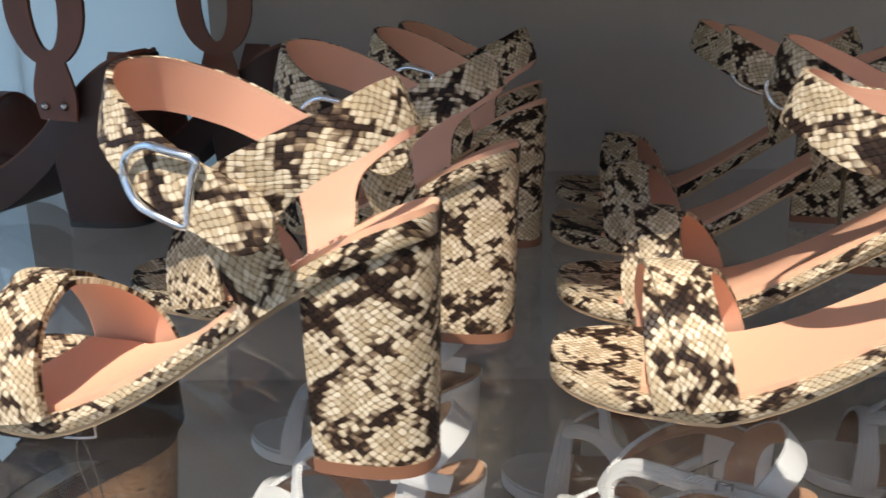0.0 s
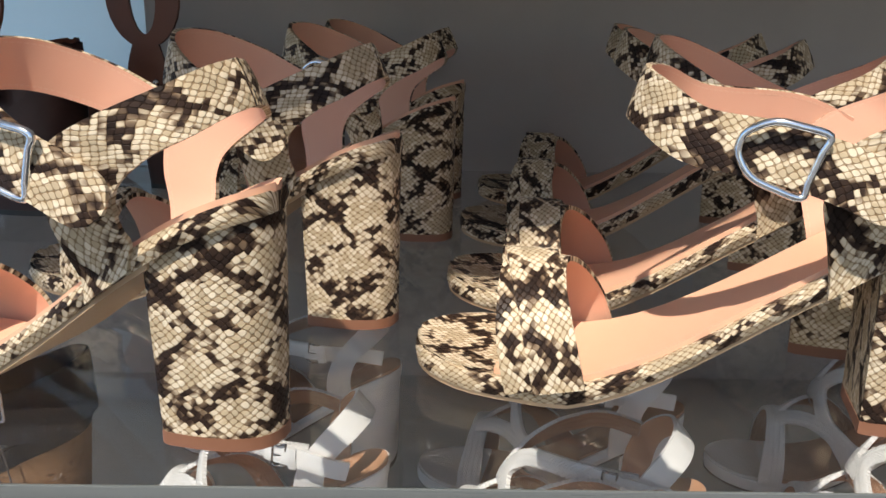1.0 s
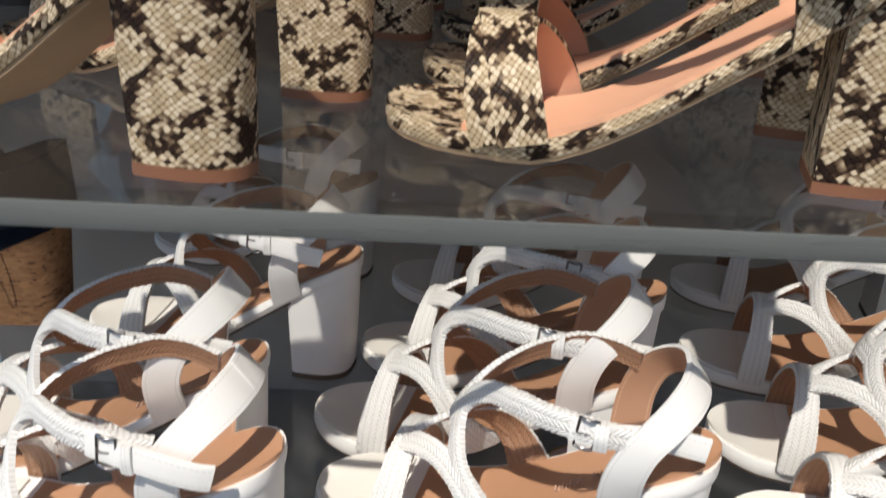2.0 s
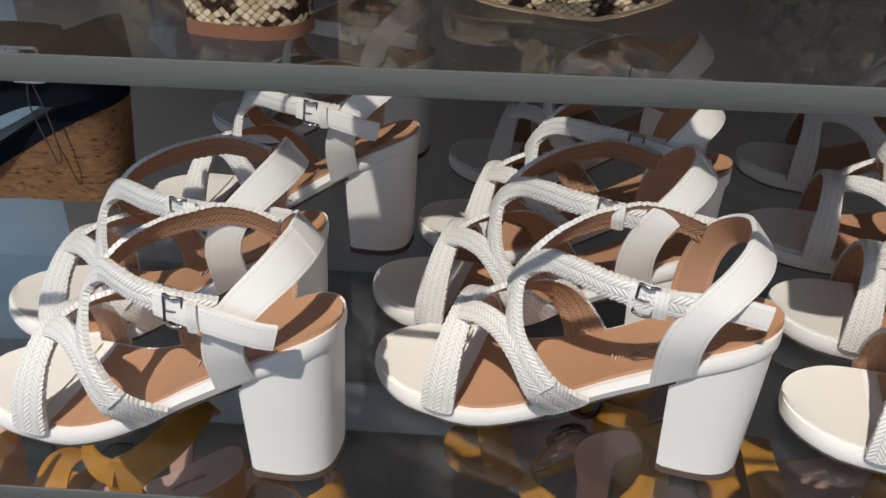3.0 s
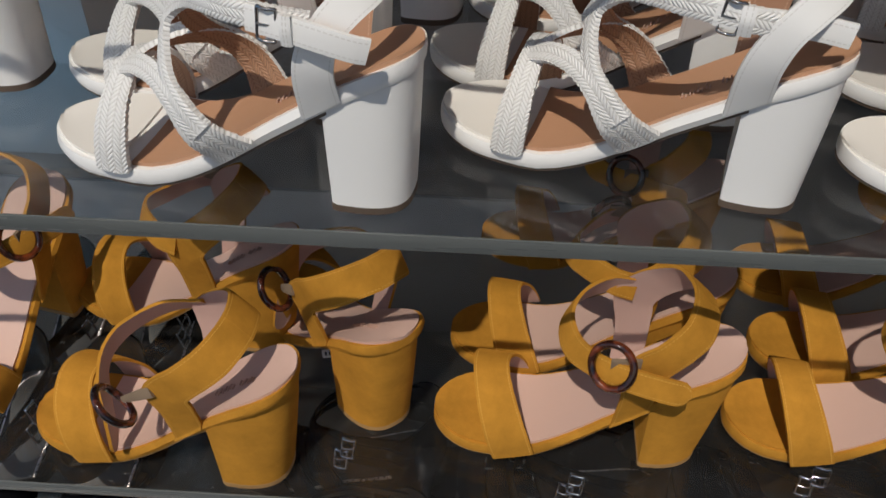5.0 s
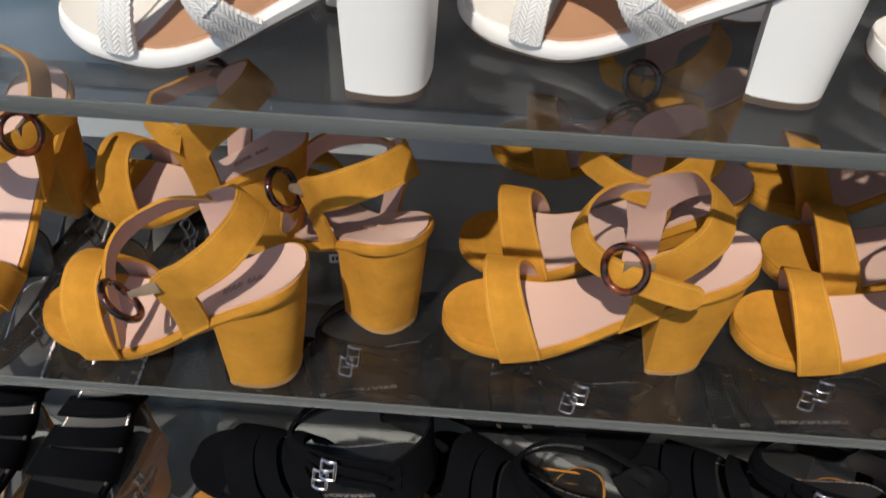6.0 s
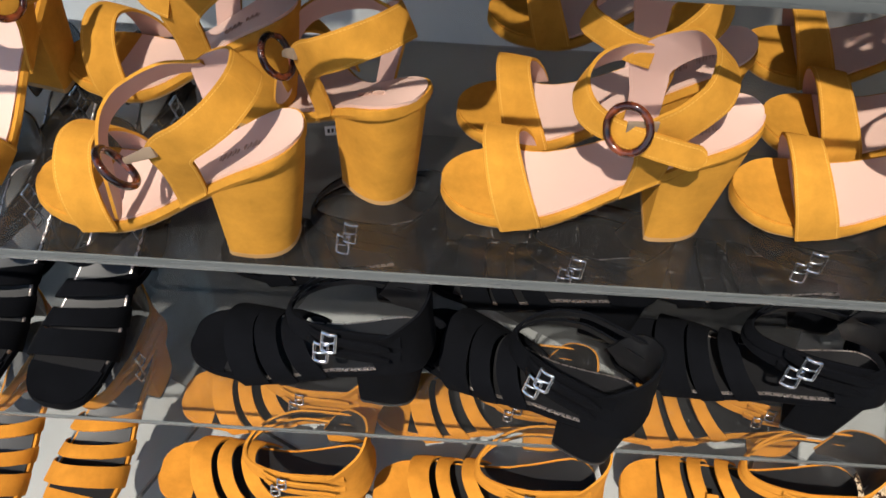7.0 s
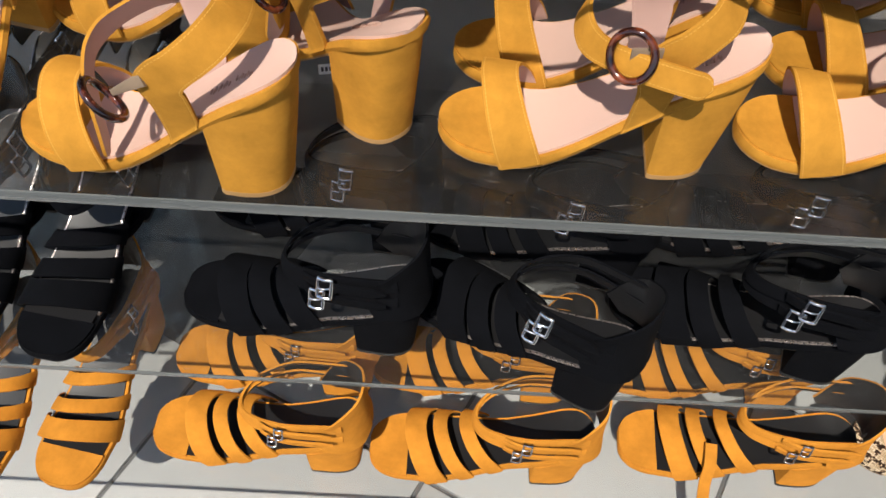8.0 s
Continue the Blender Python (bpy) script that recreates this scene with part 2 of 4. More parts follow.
def acrylic():
    """Clear acrylic: what lies behind, a little grey haze of scratches and dust, and the gloss of its faces."""
    m = Nodes("acrylic")
    t = m.tree.nodes
    clear = t.new("ShaderNodeBsdfTransparent")
    clear.inputs[0].default_value = (0.945, 0.95, 0.95, 1)
    gloss = t.new("ShaderNodeBsdfGlossy")
    gloss.inputs["Roughness"].default_value = 0.035
    dust = t.new("ShaderNodeBsdfDiffuse")
    at = m.coord()
    blot = m.noise(9.0, 4.0, at)
    scr = m.noise(420.0, 3.0, m.vec("MULTIPLY", at, (0.16, 1.0, 1.0)), 0.7)
    scr2 = m.noise(380.0, 3.0, m.vec("MULTIPLY", m.vec("ADD", at, (3.0, 2.0, 0.0)), (1.0, 0.2, 1.0)), 0.7)
    specks = m.math("MAXIMUM", m.ramp(scr, (0.67, (0, 0, 0)), (0.72, (1, 1, 1))), m.ramp(scr2, (0.68, (0, 0, 0)), (0.73, (1, 1, 1))))
    grit = m.ramp(m.noise(650.0, 2.0, at, 0.6), (0.70, (0, 0, 0)), (0.76, (1, 1, 1)))
    specks = m.math("MAXIMUM", specks, grit)
    dust.inputs[0].default_value = (0.55, 0.55, 0.55, 1)
    fac = m.math("ADD", m.math("MULTIPLY", blot, 0.022), m.math("MULTIPLY", specks, 0.22))
    a = t.new("ShaderNodeMixShader")
    m.put(a.inputs[0], fac)
    m.tree.links.new(clear.outputs[0], a.inputs[1])
    m.tree.links.new(dust.outputs[0], a.inputs[2])
    lw = t.new("ShaderNodeLayerWeight")
    lw.inputs[0].default_value = 0.5
    fr = m.math("ADD", 0.04, m.math("MULTIPLY", m.math("POWER", lw.outputs["Facing"], 5.0), 0.9))
    b = t.new("ShaderNodeMixShader")
    m.put(b.inputs[0], fr)
    m.tree.links.new(a.outputs[0], b.inputs[1])
    m.tree.links.new(gloss.outputs[0], b.inputs[2])
    m.tree.links.new(b.outputs[0], t["Material Output"].inputs[0])


def acrylic_edge():
    m = Nodes("acrylic_edge", 0.25)
    at = m.coord()
    n = m.noise(30.0, 3.0, m.vec("MULTIPLY", at, (0.3, 1.0, 4.0)))
    m.colour(m.mix(n, (0.085, 0.092, 0.09), (0.14, 0.15, 0.147)))
    m.rough(m.math("ADD", 0.18, m.math("MULTIPLY", n, 0.2)))


def floor_tile():
    m = Nodes("floor_tile", 0.28)
    n, f = m.noise(4.0, 5.0), m.noise(160.0, 3.0)
    c = m.mix(n, (0.46, 0.46, 0.45), (0.58, 0.58, 0.565))
    c = m.mix(m.math("MULTIPLY", m.random(), 0.3), c, (0.44, 0.44, 0.43))
    m.colour(m.mix(m.math("MULTIPLY", f, 0.18), c, (0.38, 0.38, 0.38)))
    m.rough(m.math("ADD", 0.2, m.math("MULTIPLY", n, 0.2)))


def wall_paint(name, a, b):
    m = Nodes(name, 0.6)
    n = m.noise(5.0, 5.0)
    m.colour(m.mix(n, a, b)).bump(m.noise(350.0, 3.0), 0.0004, 0.4)


def opal_pane():
    """Frosted pane: the glow of the board behind comes through scattered."""
    m = Nodes("opal_pane", 0.5)
    t = m.tree.nodes
    n = m.noise(3.0, 4.0)
    glow = t.new("ShaderNodeBsdfTranslucent")
    m.put(glow.inputs[0], m.mix(n, (0.80, 0.84, 0.87), (0.90, 0.92, 0.93)))
    m.colour(m.mix(n, (0.70, 0.71, 0.72), (0.78, 0.78, 0.78)))
    mix = t.new("ShaderNodeMixShader")
    mix.inputs[0].default_value = 0.7
    m.tree.links.new(m.bsdf.outputs[0], mix.inputs[1])
    m.tree.links.new(glow.outputs[0], mix.inputs[2])
    m.tree.links.new(mix.outputs[0], t["Material Output"].inputs[0])


# emission for the board added behind the pane to brighten it
def bright_sky():
    m = Nodes("bright_sky")
    t = m.tree.nodes
    glow = t.new("ShaderNodeEmission")
    m.put(glow.inputs[0], m.mix(m.noise(1.5, 3.0), (0.42, 0.70, 1.0), (0.60, 0.84, 1.0)))
    glow.inputs[1].default_value = 0.75
    m.tree.links.new(glow.outputs[0], t["Material Output"].inputs[0])


tortoiseshell()
cork()
opal_pane()
bright_sky()
acrylic()
acrylic_edge()
floor_tile()
wall_paint("grey_paint", (0.30, 0.265, 0.24), (0.45, 0.42, 0.395))
wall_paint("white_paint", (0.74, 0.74, 0.73), (0.80, 0.80, 0.79))
plain("grout", (0.13, 0.13, 0.13), 0.9)

# ---- mesh helpers ----


def part(name, bm, material, parent=None, label="", sharp=40.0):
    """Links a bmesh as one mesh object, under a thing or a part."""
    bmesh.ops.recalc_face_normals(bm, faces=bm.faces)
    for f in bm.faces:
        f.smooth = True
    lim = radians(sharp)
    for e in bm.edges:
        if len(e.link_faces) == 2 and e.calc_face_angle(0) > lim:
            e.smooth = False
    me = bpy.data.meshes.new(name)
    bm.to_mesh(me)
    bm.free()
    for n in (material if isinstance(material, (list, tuple)) else [material]):
        me.materials.append(MATS[n])
    ob = new(name, me)
    if parent:
        ob.parent = parent
    if label:
        tagged(ob, label)
    return ob


def thing(name, m, label, category, group=""):
    ob = new(name)
    ob.matrix_basis = m
    return tagged(ob, label, category, group)


def box(bm, x0, y0, z0, x1, y1, z1, bevel=0.0):
    r = bmesh.ops.create_cube(bm, size=1.0, matrix=Matrix.LocRotScale(((x0 + x1) / 2, (y0 + y1) / 2, (z0 + z1) / 2), None, (x1 - x0, y1 - y0, z1 - z0)))
    if bevel:
        es = list({e for v in r["verts"] for e in v.link_edges})
        bmesh.ops.bevel(bm, geom=es, offset=bevel, segments=2, profile=0.5, affect="EDGES")
    return bm


def spline(pts, n, closed=False):
    """Catmull-Rom through the points (tuples of any length), n samples."""
    p = np.array(pts, float)
    k = len(p)
    out = []
    for s in np.linspace(0, k if closed else k - 1, n, endpoint=not closed):
        i = int(min(s, k - 1e-9) if closed else min(s, k - 1 - 1e-9))
        f = s - i
        if closed:
            a, b, c, d = p[(i - 1) % k], p[i % k], p[(i + 1) % k], p[(i + 2) % k]
        else:
            b, c = p[i], p[i + 1]
            a = p[i - 1] if i > 0 else 2 * b - c
            d = p[i + 2] if i + 2 < k else 2 * c - b
        out.append(0.5 * (2 * b + (c - a) * f + (2 * a - 5 * b + 4 * c - d) * f * f + (3 * b - a - 3 * c + d) * f**3))
    return np.array(out)


def unit(v):
    return v / (np.linalg.norm(v) + 1e-12)


def ribbon(name, pts, widths, normal_of, mats, parent, n=40, th=0.0022, closed=False, tip=False, crown=0.0004, label="", scallop=0.0):
    """A strap: a band of some thickness along a curve. widths: across it, at the same points. normal_of: the way out from the foot at a place."""
    q = spline([(*p, w) for p, w in zip(pts, widths)], n, closed)
    c, w = q[:, :3], q[:, 3].copy()
    step = np.r_[0, np.cumsum(np.linalg.norm(np.diff(c, axis=0), axis=1))]
    if tip:
        left = step[-1] - step
        r = w[-1] * 0.5
        w = np.where(left < r, 2 * np.sqrt(np.maximum(r * r - (r - left) ** 2, (0.15 * r) ** 2)), w)
    w = w + scallop * np.abs(np.sin(step * math.pi / 0.0036)) - scallop * 0.5
    m = 7
    bm = bmesh.new()
    uvl, edl = bm.loops.layers.uv.new("UVMap"), bm.loops.layers.uv.new("edge")
    outer, inner, info = [], [], {}
    for i in range(n):
        t = unit(c[(i + 1) % n] - c[i - 1]) if closed or 0 < i < n - 1 else unit(c[min(i + 1, n - 1)] - c[max(i - 1, 0)])
        nn = np.array(normal_of(c[i]), float)
        nn = unit(nn - t * (nn @ t))
        side = np.cross(t, nn)
        ro, ri = [], []
        for j in range(m):
            v = (j / (m - 1) - 0.5) * w[i]
            lift = crown * (1 - (2 * j / (m - 1) - 1) ** 4)
            a = bm.verts.new(c[i] + side * v + nn * (th / 2 + lift))
            b = bm.verts.new(c[i] + side * v - nn * (th / 2 - lift * 0.5))
            info[a] = info[b] = (step[i], v, w[i] / 2 - abs(v))
            ro.append(a)
            ri.append(b)
        outer.append(ro)
        inner.append(ri)
    end = step[-1] + np.linalg.norm(c[0] - c[-1])

    def face(vs, k, wrap=False):
        f = bm.faces.new(vs)
        f.material_index = k
        for l in f.loops:
            u, v, e = info[l.vert]
            if wrap and u == 0:
                u = end
            l[uvl].uv, l[edl].uv = (u, v), (u, max(e, 0))

    for i in range(n if closed else n - 1):
        k, wrap = (i + 1) % n, closed and i == n - 1
        for j in range(m - 1):
            face((outer[i][j], outer[k][j], outer[k][j + 1], outer[i][j + 1]), 0, wrap)
            face((inner[i][j], inner[i][j + 1], inner[k][j + 1], inner[k][j]), 1, wrap)
        for j in (0, m - 1):
            face((outer[i][j], inner[i][j], inner[k][j], outer[k][j]), 0, wrap)
    if not closed:
        for i in (0, n - 1):
            for j in range(m - 1):
                face((outer[i][j], outer[i][j + 1], inner[i][j + 1], inner[i][j]), 0)
    return part(name, bm, mats, parent, label, 50.0)


def band(name, one, two, way, mats, parent, n=44, th=0.0022, crown=0.0004, label=""):
    """A piece of leather cut to shape: a sheet between two edges, each a curve. way: which way is out at a place."""
    a, b = spline(one, n), spline(two, n)
    mid = (a + b) / 2
    step = np.r_[0, np.cumsum(np.linalg.norm(np.diff(mid, axis=0), axis=1))]
    m = 9
    bm = bmesh.new()
    uvl, edl = bm.loops.layers.uv.new("UVMap"), bm.loops.layers.uv.new("edge")
    outer, inner, info = [], [], {}
    for i in range(n):
        along = mid[min(i + 1, n - 1)] - mid[max(i - 1, 0)]
        nn = unit(np.cross(along, b[i] - a[i]))
        if nn @ np.array(way(mid[i]), float) < 0:
            nn = -nn
        w = np.linalg.norm(b[i] - a[i])
        ro, ri = [], []
        for j in range(m):
            k = j / (m - 1)
            p = a[i] + (b[i] - a[i]) * k
            lift = crown * (1 - (2 * k - 1) ** 4)
            x, y = bm.verts.new(p + nn * (th / 2 + lift)), bm.verts.new(p - nn * (th / 2 - lift * 0.5))
            info[x] = info[y] = (step[i], (k - 0.5) * w, min(k, 1 - k) * w)
            ro.append(x)
            ri.append(y)
        outer.append(ro)
        inner.append(ri)

    def face(vs, k):
        f = bm.faces.new(vs)
        f.material_index = k
        for l in f.loops:
            u, v, e = info[l.vert]
            l[uvl].uv, l[edl].uv = (u, v), (u, e)

    for i in range(n - 1):
        for j in range(m - 1):
            face((outer[i][j], outer[i + 1][j], outer[i + 1][j + 1], outer[i][j + 1]), 0)
            face((inner[i][j], inner[i][j + 1], inner[i + 1][j + 1], inner[i + 1][j]), 1)
        for j in (0, m - 1):
            face((outer[i][j], inner[i][j], inner[i + 1][j], outer[i + 1][j]), 0)
    for i in (0, n - 1):
        for j in range(m - 1):
            face((outer[i][j], outer[i][j + 1], inner[i][j + 1], inner[i][j]), 0)
    return part(name, bm, mats, parent, label, 50.0)


def flipped(pts, s):
    """The same points on the other side of the foot where s is -1."""
    return [(x, s * y, z) for x, y, z in pts]


def tube(name, pts, r, mat, parent, closed=False, n=40, sides=8, flat=1.0, label="", smooth=True):
    """A wire or rod along a curve."""
    c = spline(pts, n, closed) if smooth else np.array(pts, float)
    n = len(c)
    bm = bmesh.new()
    rings = []
    ref = None
    for i in range(n):
        t = unit(c[(i + 1) % n] - c[i - 1]) if closed or 0 < i < n - 1 else unit(c[min(i + 1, n - 1)] - c[max(i - 1, 0)])
        if ref is None:
            ref = np.cross(t, (0.3, 0.2, 0.93))
        ref = unit(ref - t * (ref @ t))
        o = np.cross(t, ref)
        rings.append([bm.verts.new(c[i] + r * (math.cos(a) * ref + flat * math.sin(a) * o)) for a in np.linspace(0, 2 * math.pi, sides, endpoint=False)])
    for i in range(n if closed else n - 1):
        a, b = rings[i], rings[(i + 1) % n]
        for j in range(sides):
            bm.faces.new((a[j], b[j], b[(j + 1) % sides], a[(j + 1) % sides]))
    if not closed:
        bm.faces.new(rings[0])
        bm.faces.new(rings[-1])
    return part(name, bm, mat, parent, label, 60.0)


# ---- sandals ----


class Last:
    """The shape of a sole: heel at the origin, toe along +x, left of the foot along +y."""

    def __init__(self, length, back, heel, ball, sole, width, toe, square=2.2, seat=0.35, rear=0.75):
        self.length, self.back, self.heel, self.ball, self.sole, self.width, self.toe, self.square, self.seat, self.rear = length, back, heel, ball, sole, width, toe, square, seat, rear

    def z(self, x):
        """Height of the footbed's top."""
        k = min(max((x + self.back) / (self.ball + self.back), 0), 1)
        s = 1 - (self.seat * k + (1 - self.seat) * k * k * (3 - 2 * k))
        low = self.sole + 0.003
        lift = max(0, (x - self.ball) / (self.length - self.ball)) ** 2 * 0.005
        return low + (self.heel - low) * s + lift

    def half(self, x):
        """Half the width."""
        t = (x + self.back) / (self.length + self.back)
        base = np.interp(t, [0, 0.12, 0.38, 0.55, 0.72, 0.86, 1.0], [self.rear, self.rear, 0.70, 0.86, 1.0, 0.93, self.toe]) * self.width
        b = np.clip(min(1, (x + self.back) / 0.030), 0, 1)
        f = np.clip(min(1, (self.length - x) / 0.036), 0, 1)
        return base * (1 - (1 - b) ** 2.3) ** (1 / 2.3) * (1 - (1 - f) ** self.square) ** (1 / self.square)

    def mid(self, x):
        """The centre line's drift towards the big toe."""
        t = (x + self.back) / (self.length + self.back)
        return -0.006 * math.sin(math.pi * max(0, min(1, (t - 0.25) / 0.75)) * 0.9)

    def stations(self, n=30):
        k = (1 - np.cos(np.linspace(0, math.pi, n))) / 2
        return -self.back + 0.0004 + k * (self.length + self.back - 0.0008)


def slab(name, last, mat, parent, top, bottom, inset=0.0, x0=None, x1=None, belly=0.0, label=""):
    """A layer of the sole between two offsets from the footbed's top."""
    bm = bmesh.new()
    uvl, edl = bm.loops.layers.uv.new("UVMap"), bm.loops.layers.uv.new("edge")
    xs = np.array([x for x in last.stations() if (x0 is None or x >= x0) and (x1 is None or x <= x1)])
    m, info = 11, {}
    tops, mids, lows = [], [], []
    s = 0.0
    for i, x in enumerate(xs):
        if i:
            s += math.hypot(x - xs[i - 1], last.z(x) - last.z(xs[i - 1]))
        h, c, z = max(last.half(x) - inset, 0.0006), last.mid(x), last.z(x)
        rows = ([], [], [])
        for j in range(m):
            k = 2 * j / (m - 1) - 1
            dish = -0.0012 * (1 - k * k)
            for r, dz, ww, v in ((rows[0], top + dish, 1.0, k * h), (rows[2], bottom, 1.0, k * h)):
                a = bm.verts.new((x, c + k * h * ww, z + dz))
                info[a] = (s, v if r is rows[0] else k * (h + 0.010))
                r.append(a)
        for k in (-1, 1):
            a = bm.verts.new((x, c + k * (h + belly), z + (top + bottom) / 2))
            info[a] = (s, k * h + 0.006 * k)
            rows[1].append(a)
        tops.append(rows[0])
        mids.append(rows[1])
        lows.append(rows[2])

    def face(*vs, k=0):
        f = bm.faces.new(vs)
        f.material_index = k
        for l in f.loops:
            l[uvl].uv = info[l.vert]
            l[edl].uv = (0.0, 0.1)

    for i in range(len(xs) - 1):
        for j in range(m - 1):
            face(tops[i][j], tops[i + 1][j], tops[i + 1][j + 1], tops[i][j + 1])
            face(lows[i][j], lows[i][j + 1], lows[i + 1][j + 1], lows[i + 1][j])
        for k, j in ((0, 0), (1, m - 1)):
            face(tops[i][j], mids[i][k], mids[i + 1][k], tops[i + 1][j])
            face(mids[i][k], lows[i][j], lows[i + 1][j], mids[i + 1][k])
    for i in (0, len(xs) - 1):
        for j in range(m - 1):
            face(tops[i][j], tops[i][j + 1], lows[i][j + 1], lows[i][j])
        for k, j in ((0, 0), (1, m - 1)):
            face(tops[i][j], mids[i][k], lows[i][j])
    return part(name, bm, mat, parent, label, 50.0)


def heel_block(name, last, mat, parent, top, foot, z0=0.004, power=2.6, grow=0.0):
    """A block heel: (back, front, half width) at the top and at the foot; flat in front, round behind; the top follows the sole."""
    bm = bmesh.new()
    uvl, edl = bm.loops.layers.uv.new("UVMap"), bm.loops.layers.uv.new("edge")
    ring = []
    for a in np.linspace(-math.pi / 2, math.pi / 2, 19):
        # from the front right corner round the back to the front left one
        ring.append((abs(math.cos(a)) ** (2 / power), math.sin(a)))
    n, info, rows = 9, {}, []
    for i in range(n):
        k = i / (n - 1)
        e = k**1.15
        b, f, h = [top[j] + (foot[j] - top[j]) * e + grow for j in range(3)]
        row, u, last_p = [], 0.0, None
        pts = [(f, -h * 0.94)] + [(f - 0.003 - (b + f - 0.003) * cx, h * math.copysign(abs(sy) ** (2 / power), sy)) for cx, sy in ring] + [(f, h * 0.94)]
        for x, y in pts:
            zt = last.z(min(max(x, -last.back), last.length)) - last.sole + 0.001
            z = zt + (z0 - zt) * k
            if last_p:
                u += math.hypot(x - last_p[0], y - last_p[1])
            last_p = (x, y)
            a = bm.verts.new((x, y, z))
            info[a] = (u, z)
            row.append(a)
        rows.append(row)

    def face(vs):
        fc = bm.faces.new(vs)
        for l in fc.loops:
            l[uvl].uv = info[l.vert]
            l[edl].uv = (0.0, 0.1)

    for i in range(n - 1):
        a, b = rows[i], rows[i + 1]
        for j in range(len(a)):
            k = (j + 1) % len(a)
            face((a[j], b[j], b[k], a[k]))
    face(rows[0])
    face(rows[-1])
    return part(name, bm, mat, parent, sharp=32.0)


def heel_tip(last, mat, parent, foot, h=0.004, power=2.6, label=""):
    bm = bmesh.new()
    b, f, hw = foot
    low, up = [], []
    pts = [(f, -hw * 0.94)]
    for a in np.linspace(-math.pi / 2, math.pi / 2, 19):
        pts.append((f - 0.003 - (b + f - 0.003) * abs(math.cos(a)) ** (2 / power), hw * math.copysign(abs(math.sin(a)) ** (2 / power), math.sin(a))))
    pts.append((f, hw * 0.94))
    for x, y in pts:
        low.append(bm.verts.new((x, y, 0)))
        up.append(bm.verts.new((x, y, h)))
    n = len(pts)
    for j in range(n):
        bm.faces.new((low[j], low[(j + 1) % n], up[(j + 1) % n], up[j]))
    bm.faces.new(low)
    bm.faces.new(up)
    return part("heel_tip", bm, mat, parent, label)


def over(last, xl, xr, h, out=0.0015, lean=0.0, tuck=0.004, power=1.08, n=13):
    """A way across the foot from the left edge of the sole at xl to the right edge at xr, h high."""
    pts = []
    for k in np.linspace(0.0, 1.0, n):
        a = math.pi * k
        x = xl + (xr - xl) * (1 - math.cos(a)) / 2 + lean * math.sin(a)
        y = last.mid(x) + (last.half(x) + out) * math.copysign(abs(math.cos(a)) ** power, math.cos(a))
        z = last.z(x) - tuck + (h + tuck) * math.sin(a) ** min(power, 0.95)
        pts.append((x, y, z))
    return pts


def round_foot(last, drop=0.0):
    def out(p):
        return (0.0, p[1] - last.mid(p[0]), max(p[2] - last.z(p[0]) + 0.004 - drop, -0.002) * 1.1)
    return out


def round_ankle(cx, a, b, lean=0.12):
    def out(p):
        return ((p[0] - cx) / a**1.6 * 0.05, p[1] / b**1.6 * 0.05, lean)
    return out


def buckle(parent, o, t, s, nrm, w, h, r, mat, name="buckle", kind="d", label="", prong=True):
    """A buckle's frame with its prong; o its middle, t along the strap, s across it, nrm off it."""
    o, t, s, nrm = (np.array(v, float) for v in (o, t, s, nrm))
    if kind == "d":
        shape = [(0.5, -0.5), (0.5, -0.25), (0.5, 0.0), (0.5, 0.25), (0.5, 0.5), (0.15, 0.5), (-0.2, 0.44), (-0.45, 0.2), (-0.5, 0.0), (-0.45, -0.2), (-0.2, -0.44), (0.15, -0.5)]
    elif kind == "square":
        shape = [(x, y) for x, y in ((0.5, -0.42), (0.5, 0), (0.5, 0.42), (0.42, 0.5), (0, 0.5), (-0.42, 0.5), (-0.5, 0.42), (-0.5, 0), (-0.5, -0.42), (-0.42, -0.5), (0, -0.5), (0.42, -0.5))]
    else:
        shape = [(0.5 * math.cos(a), 0.5 * math.sin(a)) for a in np.linspace(0, 2 * math.pi, 14, endpoint=False)]
    pts = [o + t * (w * x) + s * (h * y) + nrm * (0.0015 * math.cos(3 * x)) for x, y in shape]
    ob = tube(name, pts, r, mat, parent, True, 48, 10, label=label)
    if kind != "ring" and prong:
        tube("prong", [o + t * (w * 0.5) - nrm * r, o + nrm * r * 1.2, o - t * (w * 0.52) + nrm * r * 1.2], r * 0.6, "chrome" if mat != "gunmetal" else mat, ob, False, 10, 6)
    return ob


def stamp(parent, last, x, y, length, n, mat, turn=1, h=0.0035):
    """A row of plain bars where the maker's mark is pressed into the insole."""
    bm = bmesh.new()
    step = length / n
    for i in range(n):
        if i == n // 2 - 1:
            continue
        x0 = x + turn * i * step
        z = last.z(x0) + 0.0012
        for a, b in ((0, 0.22), (0.5, 0.72)):
            box(bm, x0 + step * a, y - h / 2, z - 0.001, x0 + step * b, y + h / 2, z + 0.0004)
    return part("stamped_mark", bm, mat, parent, "small stamped mark in plain bars")


